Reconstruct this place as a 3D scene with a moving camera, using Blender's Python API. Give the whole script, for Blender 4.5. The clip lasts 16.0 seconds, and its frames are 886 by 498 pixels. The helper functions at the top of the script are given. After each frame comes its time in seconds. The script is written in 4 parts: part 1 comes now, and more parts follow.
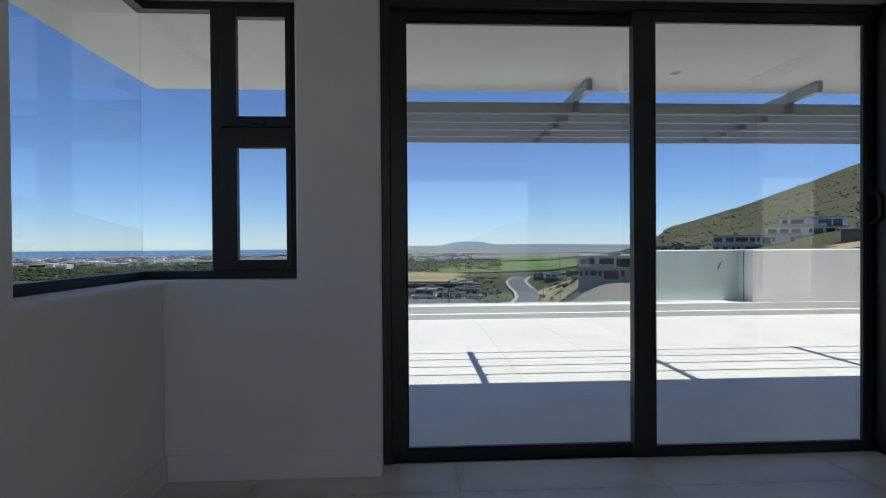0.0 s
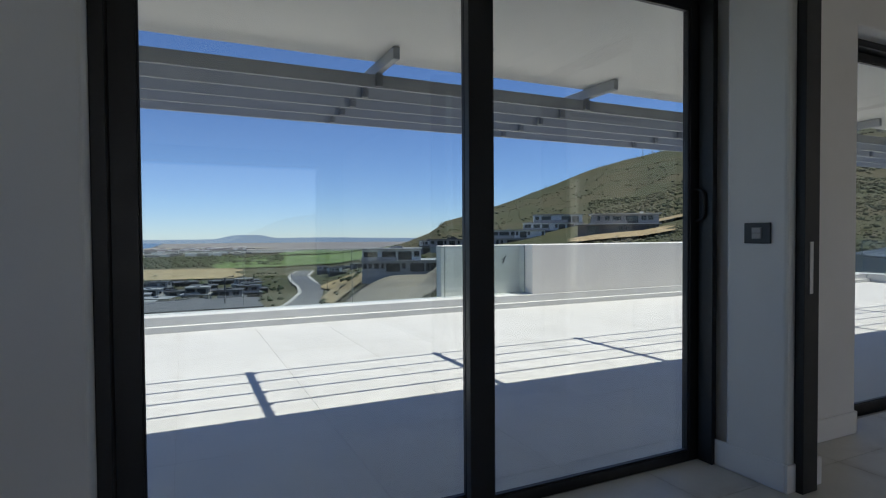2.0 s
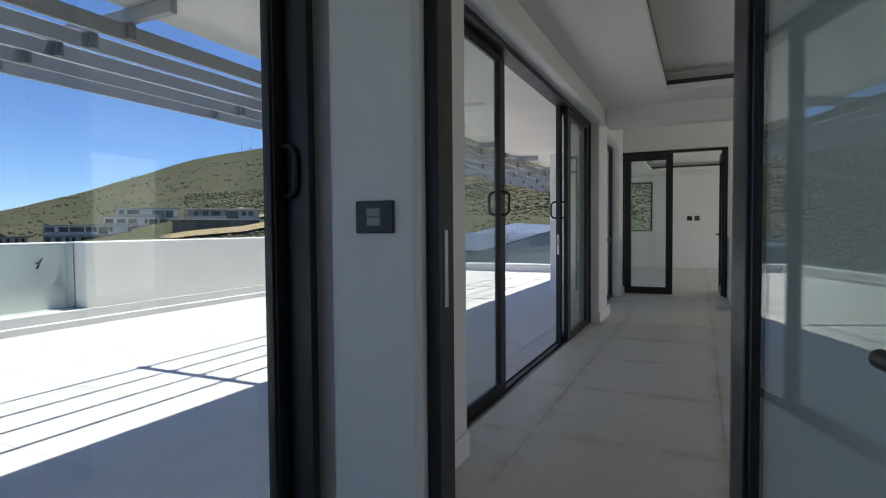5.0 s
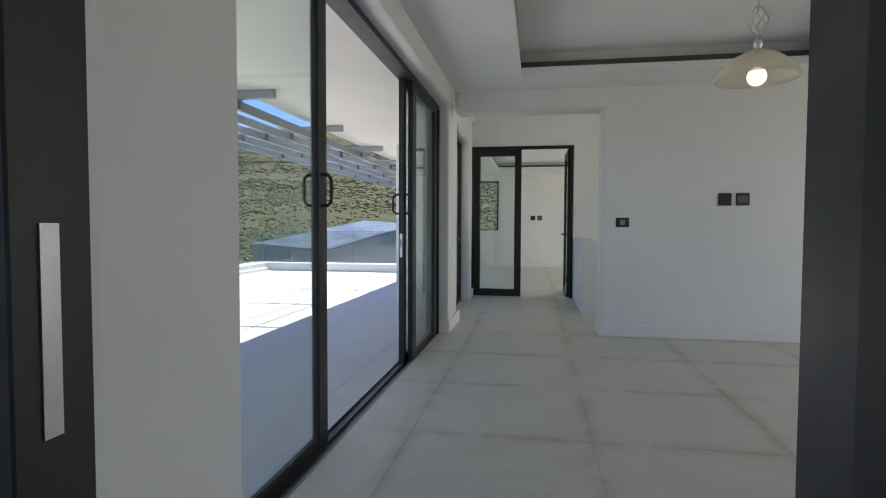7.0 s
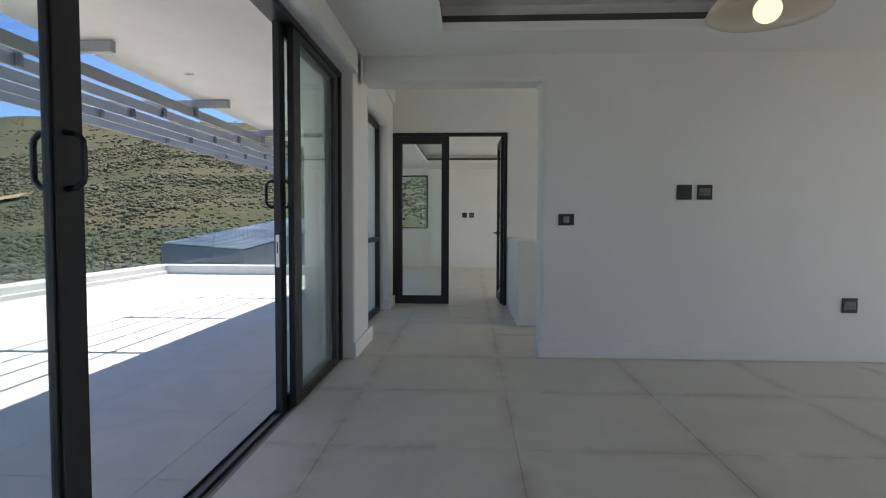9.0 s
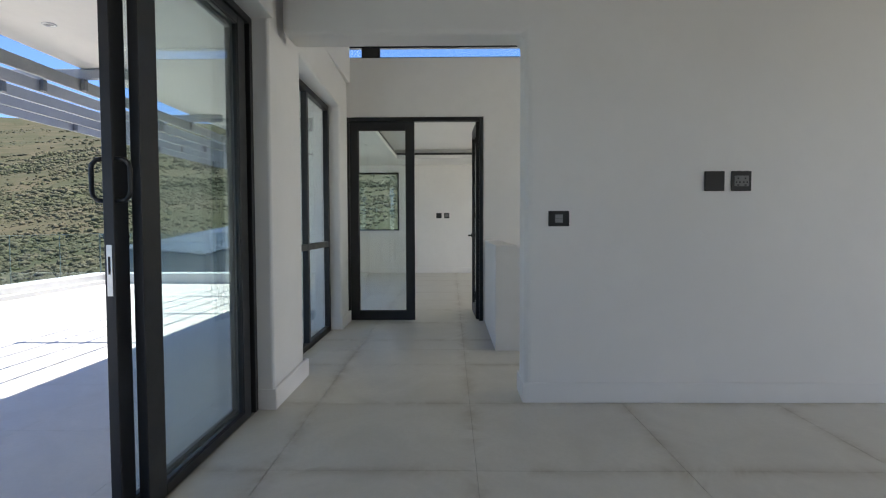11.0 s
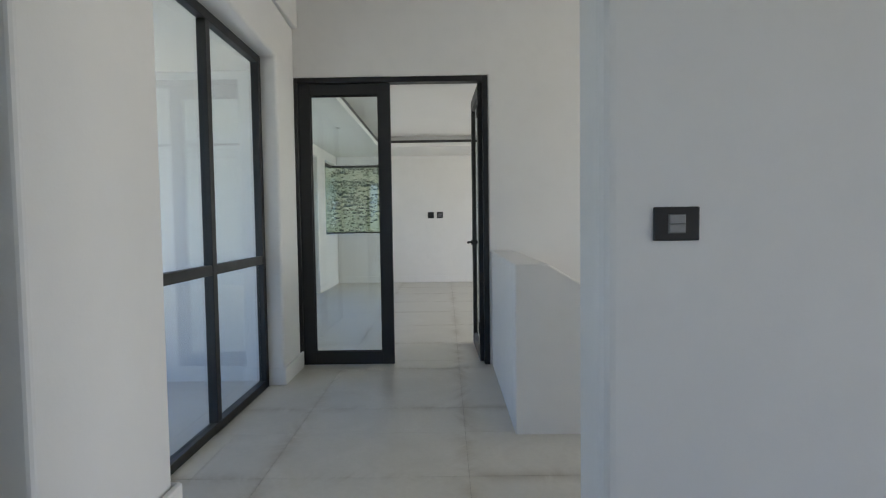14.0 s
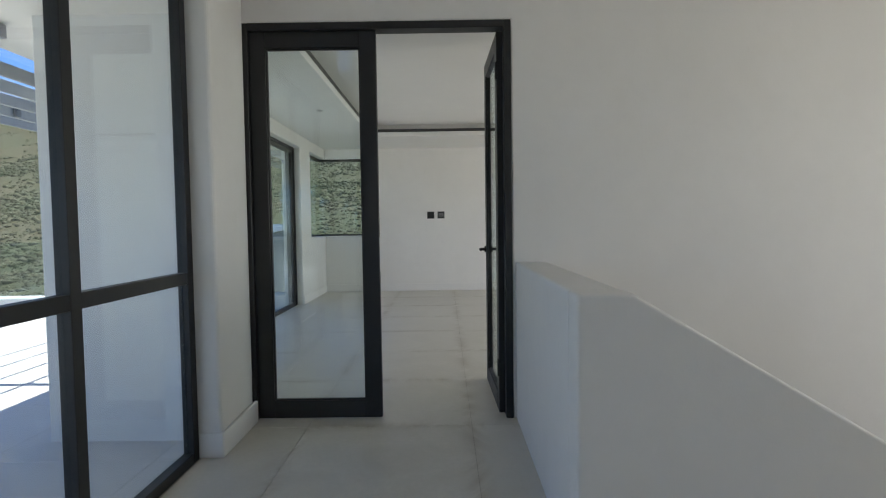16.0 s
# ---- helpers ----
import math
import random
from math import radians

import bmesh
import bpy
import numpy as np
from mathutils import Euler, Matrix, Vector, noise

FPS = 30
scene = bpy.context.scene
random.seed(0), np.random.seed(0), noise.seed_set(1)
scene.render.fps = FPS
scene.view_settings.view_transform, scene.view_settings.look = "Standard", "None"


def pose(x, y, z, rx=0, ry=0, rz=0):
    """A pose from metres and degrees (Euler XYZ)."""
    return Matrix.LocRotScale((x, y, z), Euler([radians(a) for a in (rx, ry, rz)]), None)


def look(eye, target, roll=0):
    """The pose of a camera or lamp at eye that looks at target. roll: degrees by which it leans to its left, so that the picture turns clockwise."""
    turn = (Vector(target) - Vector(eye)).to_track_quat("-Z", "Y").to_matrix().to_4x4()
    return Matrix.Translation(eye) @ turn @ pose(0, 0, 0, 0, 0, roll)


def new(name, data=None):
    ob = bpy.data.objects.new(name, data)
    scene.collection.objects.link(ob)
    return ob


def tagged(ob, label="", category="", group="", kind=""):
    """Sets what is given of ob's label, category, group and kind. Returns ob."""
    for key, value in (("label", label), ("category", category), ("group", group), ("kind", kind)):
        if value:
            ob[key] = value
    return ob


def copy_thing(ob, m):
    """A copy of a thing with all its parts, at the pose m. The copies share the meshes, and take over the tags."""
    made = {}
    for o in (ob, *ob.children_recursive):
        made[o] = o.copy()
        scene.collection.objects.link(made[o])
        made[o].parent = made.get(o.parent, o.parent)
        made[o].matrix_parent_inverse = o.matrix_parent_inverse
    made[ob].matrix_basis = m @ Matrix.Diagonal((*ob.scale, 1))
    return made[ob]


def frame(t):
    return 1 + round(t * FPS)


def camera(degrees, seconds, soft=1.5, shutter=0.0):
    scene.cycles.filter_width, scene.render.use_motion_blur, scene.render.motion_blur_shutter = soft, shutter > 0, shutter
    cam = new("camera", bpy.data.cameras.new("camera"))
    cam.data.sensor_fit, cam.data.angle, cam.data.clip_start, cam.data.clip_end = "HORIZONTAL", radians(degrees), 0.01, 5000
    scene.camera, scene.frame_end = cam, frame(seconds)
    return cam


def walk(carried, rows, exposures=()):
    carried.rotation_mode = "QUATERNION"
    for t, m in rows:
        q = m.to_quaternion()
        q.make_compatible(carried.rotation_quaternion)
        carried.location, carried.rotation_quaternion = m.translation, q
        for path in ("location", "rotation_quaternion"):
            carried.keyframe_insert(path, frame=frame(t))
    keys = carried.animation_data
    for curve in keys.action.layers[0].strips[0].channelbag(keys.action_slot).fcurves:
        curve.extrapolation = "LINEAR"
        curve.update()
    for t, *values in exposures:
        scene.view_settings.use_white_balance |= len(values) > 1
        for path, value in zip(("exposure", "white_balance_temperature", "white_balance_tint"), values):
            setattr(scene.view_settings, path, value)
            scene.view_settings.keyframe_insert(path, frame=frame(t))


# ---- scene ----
cam = camera(77.5, 16.0, 1.1)
PATH = [
    (0, (0.268, 0.051, 1.178), (0.375, 2.048, 1.159), -0.4),
    (0.5, (0.33, 0.298, 1.158), (0.557, 2.285, 1.134), -0.4),
    (1, (0.346, 0.509, 1.181), (0.755, 2.466, 1.146), -0.4),
    (1.5, (0.328, 0.74, 1.203), (0.963, 2.636, 1.165), -0.4),
    (2, (0.363, 0.923, 1.209), (1.216, 2.731, 1.161), -0.4),
    (2.5, (0.501, 1.119, 1.193), (1.54, 2.827, 1.141), -0.4),
    (3, (0.597, 1.298, 1.203), (1.853, 2.854, 1.143), -0.4),
    (3.5, (0.74, 1.512, 1.21), (2.214, 2.862, 1.148), -0.7),
    (4, (0.91, 1.624, 1.177), (2.536, 2.788, 1.109), -0.5),
    (4.5, (1.161, 1.679, 1.173), (2.889, 2.684, 1.102), -0.5),
    (5, (1.424, 1.779, 1.174), (3.235, 2.624, 1.1), -0.5),
    (5.2, (1.536, 1.84, 1.18), (3.384, 2.604, 1.108), -0.6),
    (7.3, (2.617, 1.962, 1.166), (4.594, 2.251, 1.08), 0.3),
    (7.5, (2.736, 1.949, 1.165), (4.717, 2.209, 1.078), 0.3),
    (8, (3.029, 1.906, 1.167), (5.017, 2.107, 1.077), 0.3),
    (8.5, (3.345, 1.912, 1.185), (5.338, 2.059, 1.094), 0.2),
    (9, (3.646, 1.899, 1.174), (5.642, 1.998, 1.082), 0.2),
    (11.5, (5.225, 1.756, 1.173), (7.223, 1.78, 1.085), -0.3),
    (12, (5.564, 1.748, 1.19), (7.562, 1.771, 1.099), -0.5),
    (12.5, (5.892, 1.708, 1.189), (7.89, 1.725, 1.101), -0.5),
    (13, (6.19, 1.701, 1.202), (8.188, 1.714, 1.112), -0.7),
    (13.5, (6.528, 1.737, 1.223), (8.526, 1.748, 1.133), -0.7),
    (14, (6.864, 1.747, 1.222), (8.862, 1.759, 1.13), -0.8),
    (14.5, (7.195, 1.761, 1.207), (9.193, 1.775, 1.118), -0.7),
    (15, (7.53, 1.809, 1.22), (9.527, 1.82, 1.127), -0.8),
    (15.5, (7.856, 1.818, 1.209), (9.854, 1.824, 1.121), -0.8),
    (16, (8.164, 1.796, 1.225), (10.162, 1.805, 1.136), -0.8),
]
EXPOSURES = [(0, 0.55, 6750, 10), (1.5, 0.47, 6750, 10), (2.5, 0.36, 6680, 10), (3.5, 0.47, 6690, 10), (5.0, 0.83, 6690, 9), (7.3, 1.42, 6750, 7), (8.0, 1.26, 6750, 7),
             (8.5, 1.16, 6750, 7), (9.0, 1.09, 6750, 7), (11.5, 1.38, 6650, 8), (12.5, 1.38, 6620, 8), (13.3, 1.5, 6600, 8), (14.0, 1.62, 6560, 8), (14.7, 1.52, 6560, 8), (15.5, 1.36, 6580, 8), (16, 1.34, 6600, 8)]
walk(cam, [(t, look(eye, target, roll)) for t, eye, target, roll in PATH], EXPOSURES)


# ---- light ----
SUN_TO = Vector((0.31, -0.05, 1.0)).normalized()
world = bpy.data.worlds.new("sky")
scene.world = world
world.use_nodes = True
wn = world.node_tree
sky = wn.nodes.new("ShaderNodeTexSky")
sky.sky_type = "NISHITA"
sky.sun_disc = False
sky.sun_elevation = math.asin(SUN_TO.z)
sky.sun_rotation = math.atan2(SUN_TO.x, SUN_TO.y)
sky.air_density, sky.dust_density, sky.ozone_density = 0.75, 0.0, 4.0
background = wn.nodes["Background"]
background.inputs["Strength"].default_value = 0.086
tint = wn.nodes.new("ShaderNodeMix")
tint.data_type, tint.blend_type = "RGBA", "MULTIPLY"
tint.inputs[0].default_value = 1.0
tint.inputs[7].default_value = (0.76, 0.88, 1.15, 1)
wn.links.new(sky.outputs[0], tint.inputs[6])
wn.links.new(tint.outputs[2], background.inputs[0])

sun_data = bpy.data.lights.new("sun", "SUN")
sun_data.energy, sun_data.angle, sun_data.color = 4.0, radians(0.5), (1.0, 0.955, 0.9)
sun = new("sun", sun_data)
sun.matrix_world = look(SUN_TO * 50, (0, 0, 0))

# Lamps in unseen windows behind the walk; first and last are added fill.
for wx0, wx1, wz0, wz1, watts in ((-0.6, 2.5, 0.5, 2.4, 7), (3.6, 8.1, 0.1, 2.45, 18), (8.9, 11.3, 0.2, 2.45, 26), (12.4, 17.6, 0.3, 2.4, 55)):
    area = bpy.data.lights.new("window_fill", "AREA")
    area.shape, area.size, area.size_y, area.energy, area.color = "RECTANGLE", wx1 - wx0 - 0.1, wz1 - wz0 - 0.1, watts, (1.0, 0.95, 0.87)
    panel = new("window_fill", area)
    panel.matrix_world = look(((wx0 + wx1) / 2, -4.35, (wz0 + wz1) / 2), ((wx0 + wx1) / 2, 0, (wz0 + wz1) / 2 - 0.2))


# ---- materials ----
class Mat:
    """A small node-material builder."""

    def __init__(self, name):
        self.m = bpy.data.materials.new(name)
        self.m.use_nodes = True
        self.t = self.m.node_tree
        self.bsdf = self.t.nodes["Principled BSDF"]
        self.out = self.t.nodes["Material Output"]

    def node(self, kind, operation=None, data_type=None, blend_type=None):
        n = self.t.nodes.new(kind)
        if operation:
            n.operation = operation
        if data_type:
            n.data_type = data_type
        if blend_type:
            n.blend_type = blend_type
        return n

    def link(self, a, b):
        self.t.links.new(a, b)

    def coords(self, which="Object"):
        return self.node("ShaderNodeTexCoord").outputs[which]

    def position(self):
        return self.node("ShaderNodeNewGeometry").outputs["Position"]

    def noise(self, vec, scale, detail=4.0, rough=0.55, distort=0.0):
        n = self.node("ShaderNodeTexNoise")
        n.inputs["Scale"].default_value = scale
        n.inputs["Detail"].default_value = detail
        n.inputs["Roughness"].default_value = rough
        n.inputs["Distortion"].default_value = distort
        if vec is not None:
            self.link(vec, n.inputs["Vector"])
        return n.outputs["Fac"]

    def ramp(self, fac, stops):
        n = self.node("ShaderNodeValToRGB")
        e = n.color_ramp.elements
        while len(e) < len(stops):
            e.new(0.5)
        for el, (p, c) in zip(e, stops):
            el.position = p
            el.color = (*c, 1) if len(c) == 3 else c
        self.link(fac, n.inputs[0])
        return n.outputs[0]

    def mix(self, fac, a, b, blend="MIX"):
        n = self.node("ShaderNodeMix", data_type="RGBA", blend_type=blend)
        for sock, v in ((n.inputs[0], fac), (n.inputs[6], a), (n.inputs[7], b)):
            if isinstance(v, (int, float)):
                sock.default_value = v
            elif isinstance(v, tuple):
                sock.default_value = (*v, 1)
            else:
                self.link(v, sock)
        return n.outputs[2]

    def math(self, op, a, b=0.0):
        n = self.node("ShaderNodeMath", operation=op)
        for sock, v in ((n.inputs[0], a), (n.inputs[1], b)):
            if isinstance(v, (int, float)):
                sock.default_value = v
            else:
                self.link(v, sock)
        return n.outputs[0]

    def remap(self, v, a, b, c, d):
        n = self.node("ShaderNodeMapRange")
        self.link(v, n.inputs[0])
        for i, k in enumerate((a, b, c, d)):
            n.inputs[i + 1].default_value = k
        return n.outputs[0]

    def bump(self, height, strength, distance=0.01):
        n = self.node("ShaderNodeBump")
        n.inputs["Strength"].default_value = strength
        n.inputs["Distance"].default_value = distance
        self.link(height, n.inputs["Height"])
        self.link(n.outputs[0], self.bsdf.inputs["Normal"])

    def set(self, color=None, rough=None, metal=None, spec=None):
        for key, v in (("Base Color", color), ("Roughness", rough), ("Metallic", metal), ("Specular IOR Level", spec)):
            if v is None:
                continue
            s = self.bsdf.inputs[key]
            if isinstance(v, (int, float)):
                s.default_value = v
            elif isinstance(v, tuple):
                s.default_value = (*v, 1)
            else:
                self.link(v, s)
        return self.m


def plaster(name, color, wear=0.05):
    k = Mat(name)
    p = k.position()
    big = k.noise(p, 0.9, 3)
    fine = k.noise(p, 60, 5, 0.6)
    mid = k.noise(p, 9, 4)
    dark = tuple(c * (1 - wear) for c in color)
    c = k.mix(k.remap(big, 0.35, 0.65, 0, 1), dark, color)
    c = k.mix(k.remap(mid, 0.45, 0.75, 0, 0.35), c, tuple(x * (1 - wear * 1.5) for x in color))
    k.bump(k.math("ADD", fine, k.math("MULTIPLY", mid, 1.5)), 0.12, 0.004)
    return k.set(c, k.remap(fine, 0.3, 0.7, 0.5, 0.68), spec=0.35)


def plain(name, color, rough=0.5, metal=0.0, grain=0.08, scale=40, bump=0.05):
    k = Mat(name)
    f = k.noise(k.coords(), scale, 4)
    g = k.noise(k.coords(), scale / 12, 3)
    f2 = k.math("ADD", k.math("MULTIPLY", f, 0.5), k.math("MULTIPLY", g, 0.5))
    c = k.mix(k.remap(f2, 0.35, 0.65, 0, 1), tuple(x * (1 - grain) for x in color), tuple(min(1, x * (1 + grain)) for x in color))
    k.bump(f, bump, 0.003)
    return k.set(c, k.remap(g, 0.3, 0.7, rough * 0.85, min(1, rough * 1.15)), metal)


def glass(name, tint, gain=1.0):
    k = Mat(name)
    clear = k.node("ShaderNodeBsdfTransparent")
    clear.inputs[0].default_value = (*tint, 1)
    gloss = k.node("ShaderNodeBsdfGlossy")
    gloss.inputs["Roughness"].default_value = 0.0
    gloss.inputs["Color"].default_value = (0.95, 1.0, 0.98, 1)
    fr = k.node("ShaderNodeLayerWeight")
    fr.inputs["Blend"].default_value = 0.5
    mix = k.node("ShaderNodeMixShader")
    k.link(k.math("ADD", k.math("MULTIPLY", k.math("POWER", fr.outputs["Facing"], 5.0), 0.9 * gain), 0.04 * gain), mix.inputs[0])
    k.link(clear.outputs[0], mix.inputs[1])
    k.link(gloss.outputs[0], mix.inputs[2])
    k.link(mix.outputs[0], k.out.inputs["Surface"])
    return k.m


def floor_tile_mat(name, base, cloud, stain, amount, rough):
    """Large porcelain tile: soft clouds per tile, brownish smudges along the joints."""
    k = Mat(name)
    info = k.node("ShaderNodeObjectInfo")
    p = k.position()
    shift = k.node("ShaderNodeVectorMath", operation="ADD")
    k.link(p, shift.inputs[0])
    k.link(info.outputs["Random"], shift.inputs[1])
    v = shift.outputs[0]
    clouds = k.noise(v, 1.7, 5, 0.6, 1.2)
    fine = k.noise(v, 35, 5, 0.65)
    c = k.mix(k.remap(clouds, 0.35, 0.68, 0, 1), base, cloud)
    c = k.mix(k.remap(fine, 0.4, 0.7, 0, 0.25), c, tuple(x * 0.86 for x in base))
    c = k.mix(k.math("MULTIPLY", info.outputs["Random"], 0.22), c, cloud)
    sep = k.node("ShaderNodeSeparateXYZ")
    k.link(k.coords(), sep.inputs[0])
    edge = k.math("MAXIMUM", k.math("ABSOLUTE", sep.outputs[0]), k.math("ABSOLUTE", sep.outputs[1]))
    near = k.remap(edge, 0.375, 0.5, 0, 1)
    blot = k.remap(k.noise(p, 1.6, 6, 0.7, 1.4), 0.42, 0.60, 0, 1)
    s = k.math("MULTIPLY", k.math("MULTIPLY", near, near), k.math("MULTIPLY", blot, amount))
    c = k.mix(s, c, stain)
    k.bump(fine, 0.03, 0.002)
    return k.set(c, k.remap(clouds, 0.3, 0.7, rough * 0.9, rough * 1.2), spec=0.4)


M_WALL = plaster("interior_plaster", (0.80, 0.795, 0.78))
M_CEIL = plaster("ceiling_paint", (0.82, 0.815, 0.80), 0.03)
M_EXT = plaster("exterior_plaster", (0.82, 0.79, 0.735), 0.08)
M_SKIRT = plaster("skirting_paint", (0.80, 0.795, 0.785), 0.04)
M_BLACK = plain("black_aluminium", (0.012, 0.013, 0.015), 0.42, 0.0, 0.2, 90)
M_DARK = plain("black_plastic", (0.02, 0.021, 0.023), 0.35)
M_GREYPL = plain("grey_plastic", (0.16, 0.165, 0.17), 0.4)
M_ROCKER = plain("rocker_plastic", (0.28, 0.285, 0.29), 0.4)
M_STEEL = plain("brushed_steel", (0.6, 0.6, 0.6), 0.3, 1.0)
M_GASKET = plain("rubber_seal", (0.01, 0.01, 0.01), 0.7)
M_SILL = plain("weathered_aluminium_sill", (0.12, 0.125, 0.135), 0.45, 0.3)
M_GAP = plain("dark_shade_strip", (0.05, 0.05, 0.05), 0.6)
M_GLASS = glass("window_glass", (0.91, 0.95, 0.945))
M_BALU = glass("balustrade_glass", (0.89, 0.935, 0.94))
M_GEDGE = plain("polished_glass_edge", (0.14, 0.19, 0.175), 0.35)
M_TILE = floor_tile_mat("floor_porcelain", (0.57, 0.55, 0.49), (0.66, 0.64, 0.58), (0.29, 0.24, 0.165), 0.5, 0.38)
M_TERR = floor_tile_mat("terrace_porcelain", (0.565, 0.55, 0.52), (0.645, 0.63, 0.605), (0.45, 0.42, 0.37), 0.25, 0.6)
M_GROUT = plain("grout", (0.33, 0.31, 0.27), 0.85)
M_TGROUT = plain("terrace_grout", (0.57, 0.54, 0.50), 0.85)
M_LOUVRE = plain("powder_coated_aluminium", (0.34, 0.35, 0.36), 0.45, 0.0, 0.06)
M_CLEAT = plain("galvanised_cleat", (0.20, 0.205, 0.21), 0.5, 0.2)
M_COPING = plaster("coping_paint", (0.74, 0.73, 0.70), 0.1)


# ---- mesh helpers ----
def add_box(bm, b):
    x0, x1, y0, y1, z0, z1 = b
    vs = [bm.verts.new(p) for p in ((x0, y0, z0), (x1, y0, z0), (x1, y1, z0), (x0, y1, z0), (x0, y0, z1), (x1, y0, z1), (x1, y1, z1), (x0, y1, z1))]
    for f in ((3, 2, 1, 0), (4, 5, 6, 7), (0, 1, 5, 4), (1, 2, 6, 5), (2, 3, 7, 6), (3, 0, 4, 7)):
        bm.faces.new([vs[i] for i in f])


def finish(name, bm, mat, parent=None, bevel=0.0, segments=2, smooth=False, origin=None):
    """Turns a bmesh in world coordinates into an object whose origin is at its base."""
    bm.normal_update()
    if origin is None:
        lo = [min(v.co[i] for v in bm.verts) for i in range(3)]
        hi = [max(v.co[i] for v in bm.verts) for i in range(3)]
        origin = Vector(((lo[0] + hi[0]) / 2, (lo[1] + hi[1]) / 2, lo[2]))
    origin = Vector(origin)
    bmesh.ops.translate(bm, vec=-origin, verts=bm.verts)
    me = bpy.data.meshes.new(name)
    bm.to_mesh(me)
    bm.free()
    if smooth:
        for p in me.polygons:
            p.use_smooth = True
    me.materials.append(mat)
    ob = new(name, me)
    if parent is not None:
        ob.parent = parent
        up, at = parent, Vector((0, 0, 0))
        while up is not None:
            at += up.location
            up = up.parent
        ob.location = origin - at
    else:
        ob.location = origin
    if bevel > 0:
        md = ob.modifiers.new("bevel", "BEVEL")
        md.width, md.segments, md.limit_method, md.angle_limit = bevel, segments, "ANGLE", radians(40)
        md.harden_normals = False
    return ob


def solid(name, boxes, mat, parent=None, bevel=0.0, segments=2):
    bm = bmesh.new()
    for b in boxes:
        add_box(bm, b)
    return finish(name, bm, mat, parent, bevel, segments)


def empty(name, at):
    ob = new(name)
    ob.empty_display_size = 0.1
    ob.location = at
    return ob


def cells(us, vs, ws, filled):
    """A bmesh of the union of grid cells: us, vs, ws are the grid lines, filled(i, j, k) says which cells are solid."""
    bm = bmesh.new()
    known = {}

    def vert(i, j, k):
        if (i, j, k) not in known:
            known[i, j, k] = bm.verts.new((us[i], vs[j], ws[k]))
        return known[i, j, k]

    nu, nv, nw = len(us) - 1, len(vs) - 1, len(ws) - 1

    def full(i, j, k):
        return 0 <= i < nu and 0 <= j < nv and 0 <= k < nw and filled(i, j, k)

    for i in range(nu):
        for j in range(nv):
            for k in range(nw):
                if not full(i, j, k):
                    continue
                c = lambda a, b, d: vert(i + a, j + b, k + d)
                if not full(i - 1, j, k):
                    bm.faces.new([c(0, 0, 0), c(0, 0, 1), c(0, 1, 1), c(0, 1, 0)])
                if not full(i + 1, j, k):
                    bm.faces.new([c(1, 0, 0), c(1, 1, 0), c(1, 1, 1), c(1, 0, 1)])
                if not full(i, j - 1, k):
                    bm.faces.new([c(0, 0, 0), c(1, 0, 0), c(1, 0, 1), c(0, 0, 1)])
                if not full(i, j + 1, k):
                    bm.faces.new([c(0, 1, 0), c(0, 1, 1), c(1, 1, 1), c(1, 1, 0)])
                if not full(i, j, k - 1):
                    bm.faces.new([c(0, 0, 0), c(0, 1, 0), c(1, 1, 0), c(1, 0, 0)])
                if not full(i, j, k + 1):
                    bm.faces.new([c(0, 0, 1), c(1, 0, 1), c(1, 1, 1), c(0, 1, 1)])
    return bm


def block(name, box, holes, mat, parent=None, bevel=0.012, segments=3):
    """A wall or slab: a box with box-shaped openings cut right out of it."""
    x0, x1, y0, y1, z0, z1 = box
    lines = []
    for a, (lo, hi) in enumerate(((x0, x1), (y0, y1), (z0, z1))):
        s = {lo, hi}
        for h in holes:
            for v in (h[2 * a], h[2 * a + 1]):
                if lo < v < hi:
                    s.add(v)
        lines.append(sorted(s))
    us, vs, ws = lines

    def filled(i, j, k):
        p = ((us[i] + us[i + 1]) / 2, (vs[j] + vs[j + 1]) / 2, (ws[k] + ws[k + 1]) / 2)
        return not any(h[0] < p[0] < h[1] and h[2] < p[1] < h[3] and h[4] < p[2] < h[5] for h in holes)

    return finish(name, cells(us, vs, ws, filled), mat, parent, bevel, segments)


def ring(axis, at, depth, a0, a1, z0, z1, left, right, bottom, top):
    """Boxes of a rectangular frame in the plane x = at (axis "x", spanning y) or y = at (axis "y", spanning x)."""
    parts = [(a0, a0 + left, z0, z1), (a1 - right, a1, z0, z1)]
    if bottom > 0:
        parts.append((a0 + left, a1 - right, z0, z0 + bottom))
    if top > 0:
        parts.append((a0 + left, a1 - right, z1 - top, z1))
    if axis == "y":
        return [(p0, p1, at, at + depth, q0, q1) for p0, p1, q0, q1 in parts]
    return [(at, at + depth, p0, p1, q0, q1) for p0, p1, q0, q1 in parts]


def pane(axis, at, a0, a1, z0, z1, parent, name="glass_pane", mat=None, thick=0.008):
    b = (a0, a1, at, at + thick, z0, z1) if axis == "y" else (at, at + thick, a0, a1, z0, z1)
    return solid(name, [b], mat or M_GLASS, parent)


